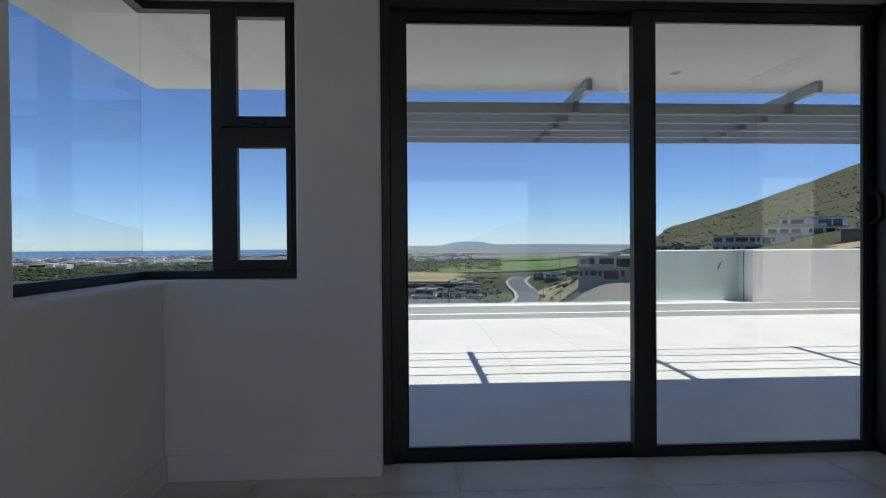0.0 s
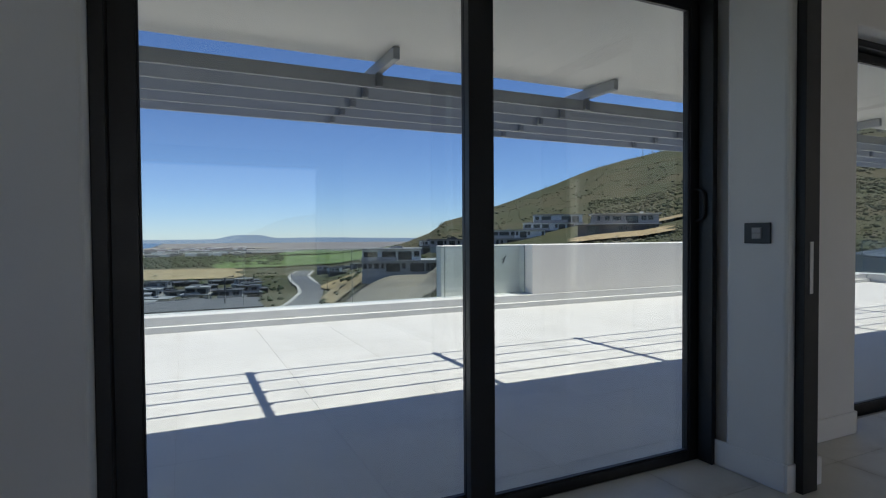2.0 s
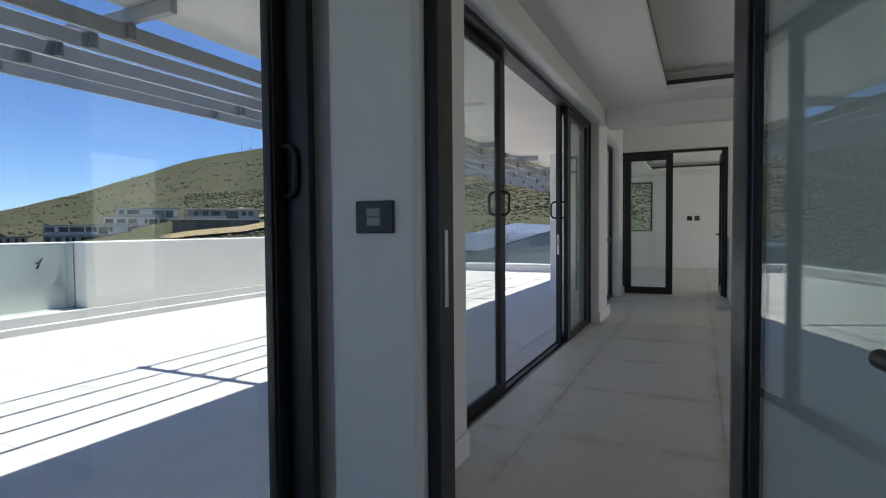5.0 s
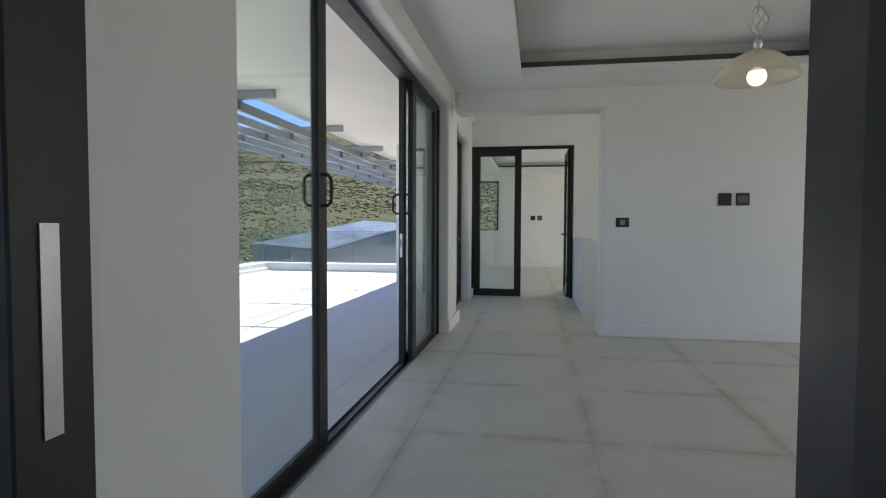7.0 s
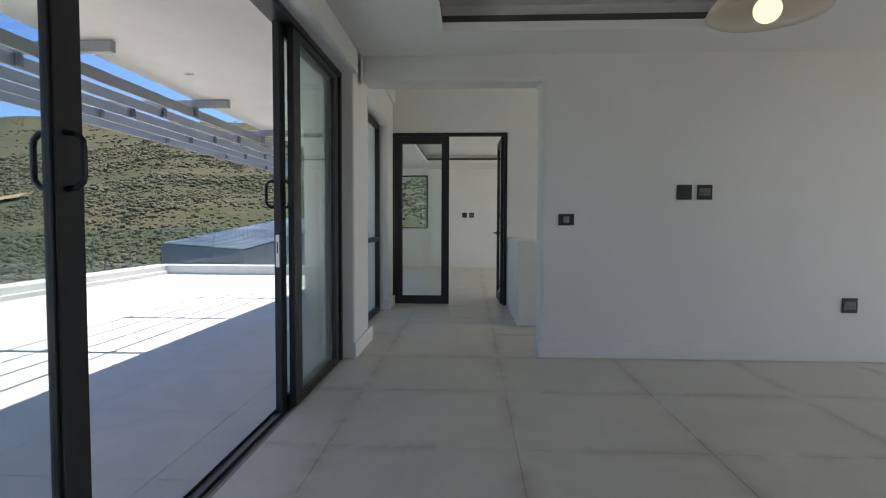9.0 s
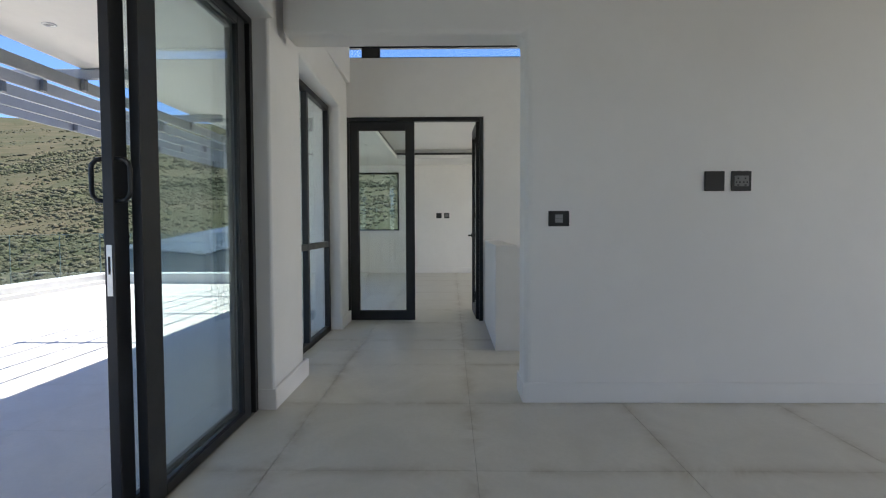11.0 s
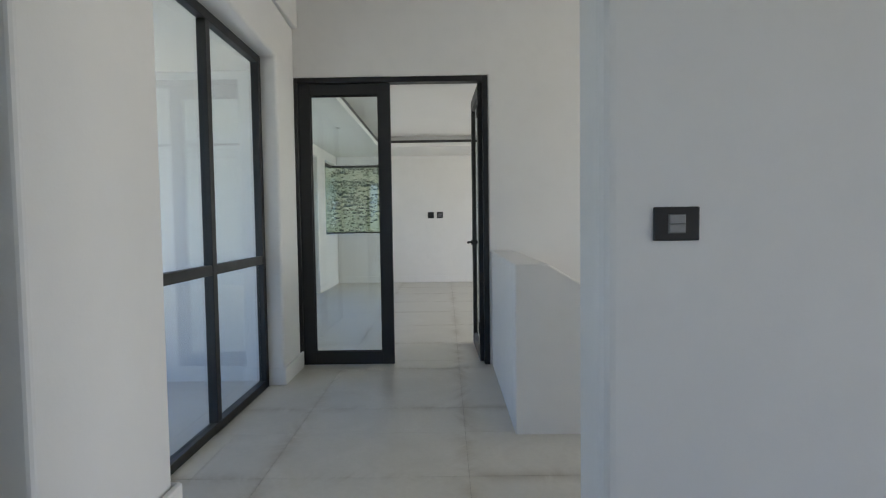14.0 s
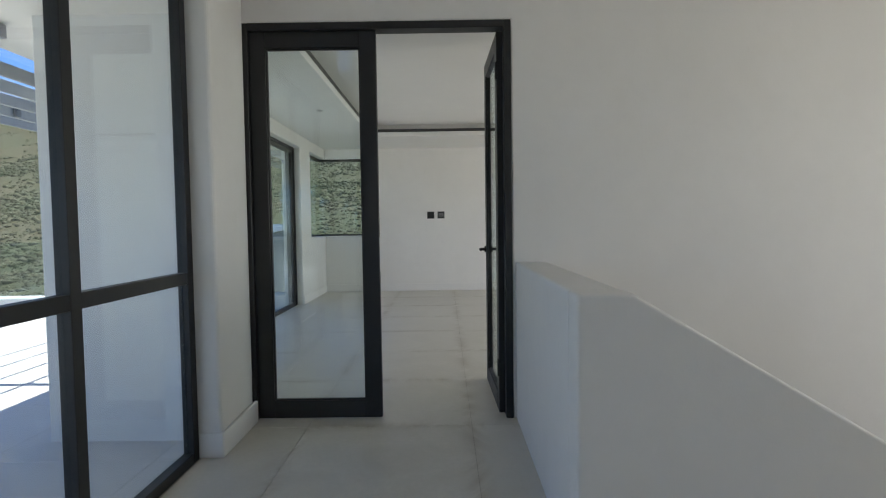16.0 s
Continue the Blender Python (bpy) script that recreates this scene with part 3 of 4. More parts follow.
def glass_run(axis, at, a0, a1, n):
    w = (a1 - a0) / n
    for i in range(n):
        pane(axis, at, a0 + i * w + 0.006, a0 + (i + 1) * w - 0.006, 0.02, 1.0, bal, "glass_pane", M_BALU, 0.012)
    for i in range(n + 1):
        p = a0 + i * w
        solid("glass_edge", [(p - 0.003, p + 0.003, at - 0.001, at + 0.013, 0.02, 1.0) if axis == "y" else (at - 0.001, at + 0.013, p - 0.003, p + 0.003, 0.02, 1.0)], M_GEDGE, bal)
    solid("glass_edge", [(a0, a1, at - 0.001, at + 0.013, 1.0, 1.006) if axis == "y" else (at - 0.001, at + 0.013, a0, a1, 1.0, 1.006)], M_GEDGE, bal)


glass_run("y", 9.8, -3.9, 6.28, 6)
glass_run("y", 9.8, 12.25, 17.4, 4)
glass_run("x", 17.38, BED_N + 0.35, 9.78, 4)

# Louvred sunshade: flat bars on edge under cantilevered rafters.
RAFTERS = [1.74 + 1.995 * i for i in range(-1, 9)]
shade = structure(empty("sunshade", (8, 5.6, 2.4)), "grey powder coated louvred sunshade along the roof edge")
BLADES = [4.98 + 0.362 * i for i in range(5)]
for y in BLADES:
    solid("slat", [(-0.32, BED_E + 0.95, y, y + 0.028, 2.345, 2.445)], M_LOUVRE, shade, 0.003, 1)
for x in RAFTERS:
    solid("rafter", [(x - 0.025, x + 0.025, 4.58, 6.50, 2.448, 2.535)], M_LOUVRE, shade, 0.004, 1)
    for y in BLADES:
        solid("cleat", [(x - 0.026, x + 0.026, y - 0.035, y - 0.002, 2.35, 2.447)], M_CLEAT, shade, 0.003, 1)


# ---- fittings ----
def plate(name, axis_x, y, z, w, h, kind_, label, category):
    """A black wall plate on a wall whose face is x = axis_x and looks west."""
    th = empty(name, (axis_x, y, z))
    tagged(th, label, category, "wall plates")
    solid("cover", [(axis_x - 0.011, axis_x, y - w / 2, y + w / 2, z - h / 2, z + h / 2)], M_DARK, th, 0.004, 2)
    if kind_ == "switch":
        solid("surround", [(axis_x - 0.0125, axis_x - 0.010, y - 0.026, y + 0.026, z - 0.028, z + 0.028)], M_GREYPL, th, 0.001, 1)
        solid("rocker", [(axis_x - 0.018, axis_x - 0.012, y - 0.023, y + 0.023, z + 0.0015, z + 0.025)], M_ROCKER, th, 0.002, 2)
        solid("rocker", [(axis_x - 0.0165, axis_x - 0.012, y - 0.023, y + 0.023, z - 0.025, z - 0.0015)], M_ROCKER, th, 0.002, 2)
    elif kind_ == "socket":
        solid("insert", [(axis_x - 0.014, axis_x - 0.010, y - 0.046, y + 0.046, z - 0.034, z + 0.034)], M_GREYPL, th, 0.003, 2)
        holes = []
        for dy in (-0.023, 0.023):
            holes += [(axis_x - 0.0155, axis_x - 0.0138, y + dy - 0.004 + a, y + dy + 0.004 + a, z + b - 0.005, z + b + 0.005) for a, b in ((0, 0.016), (-0.011, -0.008), (0.011, -0.008))]
        solid("slots", holes, M_GASKET, th)
        for d in (0, 0.046):
            solid("rocker", [(axis_x - 0.0165, axis_x - 0.0138, y - 0.030 + d, y - 0.016 + d, z - 0.031, z - 0.022)], M_DARK, th, 0.001, 1)
    return th


plate("light_switch", PART, 2.686, 1.211, 0.135, 0.10, "switch", "black light switch plate with grey rockers on plaster", "light switch")
plate("light_switch", EAST, 1.069, 1.212, 0.135, 0.10, "switch", "black light switch plate with grey rockers on plaster", "light switch")
plate("blank_plate", EAST, 0.069, 1.45, 0.128, 0.128, "blank", "square black blank plate on plaster", "wall plate")
plate("power_socket", EAST, -0.102, 1.45, 0.128, 0.128, "socket", "square black double power socket with grey insert", "power socket")
plate("power_socket", EAST, -1.336, 0.487, 0.128, 0.128, "socket", "square black double power socket near the floor", "power socket")
plate("blank_plate", BED_E, 2.06, 1.40, 0.128, 0.128, "blank", "square black blank plate in the far room", "wall plate")
plate("power_socket", BED_E, 1.87, 1.40, 0.128, 0.128, "socket", "square black double power socket in the far room", "power socket")

# Pendant lamp: frosted dish, bulb, ball and wire cage stem.
k = Mat("frosted_shade_glass")
tr = k.node("ShaderNodeBsdfTranslucent")
tr.inputs[0].default_value = (0.85, 0.80, 0.70, 1)
df = k.node("ShaderNodeBsdfDiffuse")
df.inputs[0].default_value = (0.72, 0.68, 0.60, 1)
mx = k.node("ShaderNodeMixShader")
mx.inputs[0].default_value = 0.5
k.link(tr.outputs[0], mx.inputs[1])
k.link(df.outputs[0], mx.inputs[2])
see = k.node("ShaderNodeBsdfTransparent")
mx2 = k.node("ShaderNodeMixShader")
mx2.inputs[0].default_value = 0.52
k.link(mx.outputs[0], mx2.inputs[1])
k.link(see.outputs[0], mx2.inputs[2])
k.link(mx2.outputs[0], k.out.inputs["Surface"])
M_SHADE = k.m
k = Mat("lit_bulb")
em = k.node("ShaderNodeEmission")
em.inputs[0].default_value = (1.0, 0.84, 0.52, 1)
em.inputs[1].default_value = 0.75
k.link(em.outputs[0], k.out.inputs["Surface"])
M_BULB = k.m
LX, LY, LZ = 6.03, 0.68, 2.06
lamp = tagged(empty("pendant_lamp", (LX, LY, LZ)), "lit pendant lamp with frosted dish shade and wire cage stem", "pendant lamp")
bm = bmesh.new()
outer = [(0.02, 0.155), (0.06, 0.148), (0.12, 0.118), (0.18, 0.068), (0.22, 0.018), (0.235, -0.01)]
lathe(bm, outer + [(0.229, -0.012)] + [(r - 0.006, z - 0.006) for r, z in outer[::-1]], (LX, LY, LZ), 48)
bmesh.ops.recalc_face_normals(bm, faces=bm.faces)
finish("shade", bm, M_SHADE, lamp, smooth=True)
bm = bmesh.new()
bmesh.ops.create_uvsphere(bm, u_segments=24, v_segments=14, radius=0.054, matrix=Matrix.Translation((LX, LY, LZ)))
finish("bulb", bm, M_BULB, lamp, smooth=True)
bm = bmesh.new()
lathe(bm, [(0.0, 0.05), (0.02, 0.055), (0.022, 0.10), (0.02, 0.16), (0.012, 0.165), (0.022, 0.175), (0.028, 0.195), (0.022, 0.215), (0.012, 0.225), (0.014, 0.235), (0.0, 0.24)], (LX, LY, LZ), 20)
finish("socket", bm, M_STEEL, lamp, smooth=True)
bm = bmesh.new()
for s in range(6):
    a0 = s * math.pi / 3
    tube(bm, [(LX + (0.008 + 0.045 * math.sin(math.pi * q / 10)) * math.cos(a0 + q * 0.22), LY + (0.008 + 0.045 * math.sin(math.pi * q / 10)) * math.sin(a0 + q * 0.22), LZ + 0.235 + 0.018 * q) for q in range(11)], 0.0035, 6)
tube(bm, [(LX, LY, LZ + 0.41), (LX, LY, CEIL + 0.24)], 0.007, 8)
lathe(bm, [(0.0, CEIL + 0.20 - LZ), (0.05, CEIL + 0.205 - LZ), (0.055, CEIL + 0.24 - LZ)], (LX, LY, LZ), 20)
finish("stem", bm, M_STEEL, lamp, smooth=True)


def downlight(x, y, z):
    th = tagged(empty("downlight", (x, y, z)), "small round recessed downlight with white rim, unlit", "downlight", "downlights")
    bm = bmesh.new()
    lathe(bm, [(0.046, 0.0), (0.044, -0.006), (0.032, -0.007), (0.028, 0.0)], (x, y, z), 24)
    finish("rim", bm, M_STEEL, th, smooth=True)
    bm = bmesh.new()
    lathe(bm, [(0.028, -0.002), (0.012, -0.0035), (0.001, -0.004)], (x, y, z), 20)
    finish("lens", bm, M_GREYPL, th, smooth=True)


for x, y, z in ((2.38, 4.4, SOFFIT), (5.5, 4.45, SOFFIT), (8.66, 4.49, SOFFIT), (14.94, 3.3, CEIL)):
    downlight(x, y, z)

# Small tap on the set-back parapet.
th = tagged(empty("wall_tap", (5.9, 9.99, 0.75)), "small dark metal tap on the parapet", "tap")
bm = bmesh.new()
tube(bm, [(5.9, 10.0, 0.75), (5.9, 9.93, 0.76), (5.87, 9.90, 0.72), (5.85, 9.90, 0.68)], 0.012, 8)
tube(bm, [(5.9, 9.93, 0.76), (5.94, 9.93, 0.82)], 0.01, 8)
finish("body", bm, M_DARK, th, smooth=True)


# ---- landscape ----
def lerp_table(table, v):
    if v <= table[0][0]:
        return table[0][1]
    for (a, p), (b, q) in zip(table, table[1:]):
        if v <= b:
            return p + (q - p) * (v - a) / (b - a)
    return table[-1][1]


SKYLINE = [(-180, 0), (8, 0), (14, 0.1), (20, 0.6), (24.2, 1.2), (30, 2.9), (36, 5.0), (40.5, 6.7), (45.6, 7.9), (50, 8.7), (60, 9.4), (80, 10.5), (120, 10.5), (150, 6), (180, 0)]
RIDGE = 900.0


def ground_height(x, y):
    """Valley floor falling to the plain, with a mountain rising to the north-east and east."""
    r, b = math.hypot(x, y), math.degrees(math.atan2(x, y))
    z = lerp_table([(0, -7), (40, -8), (70, -12), (120, -19), (200, -25), (300, -28), (600, -31), (1500, -36), (2400, -44), (5000, -48)], r)
    e = lerp_table(SKYLINE, b)
    if e > 0.01:
        w = min(1, e / 1.5)
        s = max(0.0, (r - 45) / (RIDGE - 45))
        top = RIDGE * math.tan(radians(e))
        if s <= 1:
            rise = s ** (1.45 - 0.35 * min(1, max(0, (b - 45) / 15)))
            m = -7 + (top + 7) * rise
        else:
            m = top - (s - 1) * 60
        m += noise.noise((x * 0.006, y * 0.006, 3)) * 7 * min(1, s * 3) + noise.noise((x * 0.025, y * 0.025, 7)) * 2 * min(1, s * 5)
        z = z * (1 - w) + max(m, z) * w
    # A shoulder that carries the villas beside the estate road.
    ease = lambda v, a, c: (lambda u: u * u * (3 - 2 * u))(min(1.0, max(0.0, (v - a) / (c - a))))
    shoulder = ease(b, 12, 21) * (1 - ease(b, 40, 60)) * ease(r, 60, 125) * (1 - ease(r, 215, 420))
    z += max(0.0, -9.5 - z) * shoulder
    z += noise.noise((x * 0.01, y * 0.01, 1)) * 0.8
    return z


k = Mat("hillside_ground")
p = k.position()
n1 = k.noise(p, 0.010, 6, 0.62, 0.6)
n2 = k.noise(p, 0.06, 6, 0.68)
n3 = k.noise(p, 0.5, 6, 0.75)
c = k.ramp(n1, [(0.3, (0.056, 0.064, 0.036)), (0.44, (0.072, 0.074, 0.043)), (0.54, (0.104, 0.088, 0.055)), (0.66, (0.060, 0.066, 0.037))])
c = k.mix(k.remap(n2, 0.42, 0.62, 0, 0.75), c, (0.052, 0.060, 0.030))
c = k.mix(k.remap(n2, 0.60, 0.78, 0, 0.55), c, (0.150, 0.118, 0.076))
c = k.mix(k.remap(n3, 0.46, 0.62, 0, 0.35), c, (0.056, 0.060, 0.034))
k.bump(n2, 0.4, 2.0)
M_HILL = k.set(c, 0.95, spec=0.1)

bm = bmesh.new()
radii = [14 * (4900 / 14) ** (i / 84) for i in range(85)]
angles = [-180 + 3 * i for i in range(40)] + [-60 + 0.9 * i for i in range(200)] + [120 + 3 * i for i in range(20)]
grid = []
for r in radii:
    row = []
    for a in angles:
        x, y = r * math.sin(radians(a)), r * math.cos(radians(a))
        row.append(bm.verts.new((x, y, ground_height(x, y))))
    grid.append(row)
na = len(angles)
for i in range(len(radii) - 1):
    for j in range(na):
        bm.faces.new([grid[i][j], grid[i + 1][j], grid[i + 1][(j + 1) % na], grid[i][(j + 1) % na]])
c0 = bm.verts.new((0, 0, -7))
for j in range(na):
    bm.faces.new([c0, grid[0][j], grid[0][(j + 1) % na]])
bmesh.ops.recalc_face_normals(bm, faces=bm.faces)
ground = tagged(finish("ground", bm, M_HILL, smooth=True, origin=(0, 0, 0)), "scrubby green and khaki hillside falling to a coastal plain", kind="structure")

k = Mat("sea_water")
w = k.noise(k.position(), 0.02, 5)
k.bump(w, 0.2, 0.5)
M_SEA = k.set(k.mix(w, (0.02, 0.07, 0.14), (0.03, 0.10, 0.18)), 0.25)
bm = bmesh.new()
add_box(bm, (-4900, -120, 1000, 4990, -60, -41.5))
tagged(finish("water", bm, M_SEA), "distant blue sea on the horizon", kind="structure")


# Far ridge across the bay: a glowing backdrop, distance haze painted in blue-grey.
k = Mat("glowing_haze_ridge")
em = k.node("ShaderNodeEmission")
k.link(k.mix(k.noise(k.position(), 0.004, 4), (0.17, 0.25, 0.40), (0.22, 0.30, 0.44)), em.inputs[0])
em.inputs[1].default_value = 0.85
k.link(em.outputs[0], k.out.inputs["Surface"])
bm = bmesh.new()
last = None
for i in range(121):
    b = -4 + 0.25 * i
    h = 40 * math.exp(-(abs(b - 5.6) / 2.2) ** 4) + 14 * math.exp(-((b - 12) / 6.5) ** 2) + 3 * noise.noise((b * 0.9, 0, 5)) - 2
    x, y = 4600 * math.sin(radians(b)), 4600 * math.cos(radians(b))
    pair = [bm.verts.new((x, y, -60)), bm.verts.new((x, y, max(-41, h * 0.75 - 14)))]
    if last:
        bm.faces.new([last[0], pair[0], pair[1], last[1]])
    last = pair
tagged(finish("backdrop", bm, k.m, origin=(0, 0, 0)), "far flat-topped ridge across the bay, a glowing backdrop in haze blue-grey", kind="structure")


def clump_field(name, count, place, size, mat, label, seed):
    """Many small leafy clumps in one mesh: jittered low icospheres."""
    rnd = random.Random(seed)
    base = bmesh.new()
    bmesh.ops.create_icosphere(base, subdivisions=1, radius=1)
    bv = [v.co.copy() for v in base.verts]
    bf = [[v.index for v in f.verts] for f in base.faces]
    base.free()
    verts, faces = [], []
    for _ in range(count):
        x, y = place(rnd)
        thick = noise.noise((x * 0.035, y * 0.035, seed)) + 0.5 * noise.noise((x * 0.12, y * 0.12, seed + 3))
        if rnd.random() > 0.76 + 1.1 * thick:
            continue
        z = ground_height(x, y)
        s = size(rnd, math.hypot(x, y)) * (0.95 + 0.7 * max(-0.5, thick))
        h = rnd.uniform(0.5, 0.85)
        o = len(verts)
        turn = rnd.uniform(0, 6.28)
        ct, st = math.cos(turn), math.sin(turn)
        for v in bv:
            q = s * rnd.uniform(0.5, 1.35)
            verts.append((x + (v.x * ct - v.y * st) * q, y + (v.x * st + v.y * ct) * q, z + s * 0.2 * h + v.z * q * h))
        faces += [[o + i for i in f] for f in bf]
    me = bpy.data.meshes.new(name)
    me.from_pydata(verts, [], faces)
    me.materials.append(mat)
    for f in me.polygons:
        f.use_smooth = True
    ob = new(name, me)
    return tagged(ob, label, "shrubs", kind="stuff")


def foliage(name, dark, light, scale=0.35):
    k = Mat(name)
    p = k.position()
    a, b = k.noise(p, scale, 3), k.noise(p, scale * 9, 4, 0.7)
    c = k.mix(k.remap(a, 0.35, 0.65, 0, 1), dark, light)
    c = k.mix(k.remap(b, 0.4, 0.65, 0, 0.6), c, tuple(x * 0.5 for x in dark))
    k.bump(b, 0.6, 0.3)
    return k.set(c, 0.8, spec=0.2)


k = Mat("fynbos_leaves")
p = k.position()
a, b, c3 = k.noise(p, 0.03, 5, 0.65, 0.8), k.noise(p, 0.4, 3), k.noise(p, 3.0, 4, 0.7)
c = k.ramp(a, [(0.32, (0.090, 0.106, 0.050)), (0.46, (0.130, 0.130, 0.074)), (0.55, (0.170, 0.145, 0.092)), (0.66, (0.110, 0.124, 0.060))])
c = k.mix(k.remap(b, 0.42, 0.62, 0, 0.7), c, (0.092, 0.090, 0.060))
c = k.mix(k.remap(b, 0.60, 0.72, 0, 0.7), c, (0.135, 0.165, 0.058))
c = k.mix(k.remap(c3, 0.42, 0.64, 0, 0.45), c, (0.060, 0.062, 0.036))
k.bump(c3, 0.7, 0.3)
M_SHRUB = k.set(c, 0.85, spec=0.15)
M_TREES = foliage("dark_tree_leaves", (0.02, 0.034, 0.014), (0.045, 0.06, 0.022), 0.1)


def polar(rnd, r0, r1, b0, b1, power=1.5):
    r = r0 + (r1 - r0) * rnd.random() ** power
    b = radians(rnd.uniform(b0, b1))
    return r * math.sin(b), r * math.cos(b)


clump_field("hillside_shrubs", 62000, lambda q: polar(q, 38, 420, 40, 98, 1.3), lambda q, r: (0.15 + 0.5 * q.random() ** 3) * (0.5 + r / 190), M_SHRUB, "dense grey-green and brown shrubs covering the hillside", 3)
clump_field("slope_shrubs", 9000, lambda q: polar(q, 260, 880, 20, 90, 0.9), lambda q, r: 0.3 + 1.1 * q.random() ** 2.2, M_SHRUB, "scattered shrubs on the mountain slope", 4)
clump_field("tree_belt", 6000, lambda q: polar(q, 640, 1050, -48, 9, 0.9), lambda q, r: q.uniform(1.6, 4.2), M_TREES, "dark belts of trees on the plain", 5)
clump_field("garden_trees", 900, lambda q: polar(q, 150, 520, -10, 9, 0.9) if q.random() < 0.75 else polar(q, 150, 480, 13, 27, 1.0), lambda q, r: q.uniform(0.5, 1.9), M_TREES, "small garden trees among the houses", 6)

# Dry fields and vineyards as low sheets on the plain.
def field(name, b0, b1, r0, r1, mat, label, lift=0.5):
    bm = bmesh.new()
    rows = []
    for i in range(17):
        r = r0 + (r1 - r0) * i / 16
        rows.append([])
        for j in range(17):
            b = radians(b0 + (b1 - b0) * j / 16 + 0.5 * math.sin(i * 0.8 + b0))
            x, y = r * math.sin(b), r * math.cos(b)
            rows[-1].append(bm.verts.new((x, y, ground_height(x, y) + lift)))
    for i in range(16):
        for j in range(16):
            bm.faces.new([rows[i][j], rows[i + 1][j], rows[i + 1][j + 1], rows[i][j + 1]])
    bmesh.ops.recalc_face_normals(bm, faces=bm.faces)
    return tagged(finish(name, bm, mat, smooth=True, origin=(0, 0, 0)), label, kind="structure")


M_DRY = plain("dry_grass", (0.30, 0.225, 0.115), 0.95, 0, 0.25, 0.2, 0.5)
M_VINE = plain("vineyard_green", (0.09, 0.14, 0.03), 0.95, 0, 0.35, 0.15, 0.5)
M_ROAD = plain("asphalt", (0.11, 0.11, 0.115), 0.9, 0, 0.15, 0.8)
M_SAND = plain("pale_plain", (0.28, 0.25, 0.19), 0.95, 0, 0.3, 0.02, 0.2)
field("field_dry", -14, 5, 430, 600, M_DRY, "dry golden grass field", 1.2)
field("field_slope", 13.2, 18.5, 175, 330, M_DRY, "dry golden grass slope beside the road", 0.8)
field("field_vines", 3, 20, 600, 980, M_VINE, "green vineyard field", 1.5)
field("field_vines_far", 9, 25, 1000, 1500, M_VINE, "far green vineyard slope", 3)
# The greyed base colour carries the haze of distance.
M_FAR = plain("far_plain", (0.16, 0.155, 0.15), 0.95, 0, 0.35, 0.012, 0.1)
field("field_plain", -50, 28, 1180, 2300, M_FAR, "hazy grey-brown far plain", 3)
field("field_coast", -2.5, 28, 2260, 4560, M_FAR, "hazy grey-brown coast below the ridge", 3)
M_DIRT = plain("bare_dirt", (0.20, 0.175, 0.135), 0.95, 0, 0.3, 0.3, 0.4)
field("field_lot", 12.6, 25, 88, 146, M_DIRT, "bare grey-brown building plot", 0.5)
field("field_sand", -22, 8, 1900, 2140, M_SAND, "pale sandy coastal plain", 6)
field("field_bank", 38.3, 47.5, 150, 178, M_DRY, "dry golden bank below the villa", 1.0)
field("field_clearing", 45.5, 50.5, 198, 206, M_DRY, "pale graded clearing on the hillside", 1.0)

# Far town: low white and grey buildings scattered over the plain.
def far_town(name, count, mat, seed, label):
    rnd = random.Random(seed)
    bm = bmesh.new()
    for _ in range(count):
        x, y = polar(rnd, 1000, 2250, -50, 6, 0.8)
        if noise.noise((x * 0.004, y * 0.004, 9)) < -0.12:
            continue
        z, w, d, h = ground_height(x, y) + 1, rnd.uniform(3, 11), rnd.uniform(3, 9), rnd.uniform(3.5, 7)
        if rnd.random() < 0.05:
            w *= 3.5
        add_box(bm, (x - w, x + w, y - d, y + d, z, z + h))
    tagged(finish(name, bm, mat, origin=(0, 0, 0)), label, "buildings", kind="stuff")


far_town("white_town", 480, plaster("town_white", (0.72, 0.71, 0.70), 0.1), 51, "small white buildings of a far town")
far_town("grey_town", 900, plaster("town_grey", (0.30, 0.28, 0.27), 0.2), 52, "small grey-brown buildings of a far town")


def road(pts, width, name, mat, label, lift):
    bm = bmesh.new()
    prev = None
    for i, (b, r) in enumerate(pts):
        x, y = r * math.sin(radians(b)), r * math.cos(radians(b))
        b2, r2 = pts[min(i + 1, len(pts) - 1)]
        b1, r1 = pts[max(i - 1, 0)]
        d = Vector((r2 * math.sin(radians(b2)) - r1 * math.sin(radians(b1)), r2 * math.cos(radians(b2)) - r1 * math.cos(radians(b1)), 0)).normalized()
        s = Vector((d.y, -d.x, 0)) * width / 2
        z = ground_height(x, y) + lift
        pair = [bm.verts.new((x - s.x, y - s.y, z)), bm.verts.new((x + s.x, y + s.y, z))]
        if prev:
            bm.faces.new([prev[0], prev[1], pair[1], pair[0]])
        prev = pair
    bmesh.ops.recalc_face_normals(bm, faces=bm.faces)
    return tagged(finish(name, bm, mat, origin=(0, 0, 0)), label, kind="structure")


ROADWAY = [(7.0, 110), (8.6, 145), (10.2, 185), (11.6, 230), (12.2, 275), (11.8, 320), (11.0, 370), (10.6, 430), (11.2, 500)]
M_KERB = plain("pale_kerb", (0.45, 0.43, 0.40), 0.9)
road(ROADWAY, 16, "pavement", M_KERB, "pale pavement beside the estate road", 0.5)
road(ROADWAY, 12.5, "road", M_ROAD, "grey asphalt estate road curving between houses", 0.62)

M_HW = [plaster("house_white", (0.74, 0.73, 0.70), 0.1), plaster("house_grey", (0.34, 0.34, 0.34), 0.12), plaster("house_charcoal", (0.10, 0.10, 0.105), 0.15), plaster("house_sand", (0.50, 0.46, 0.40), 0.12)]
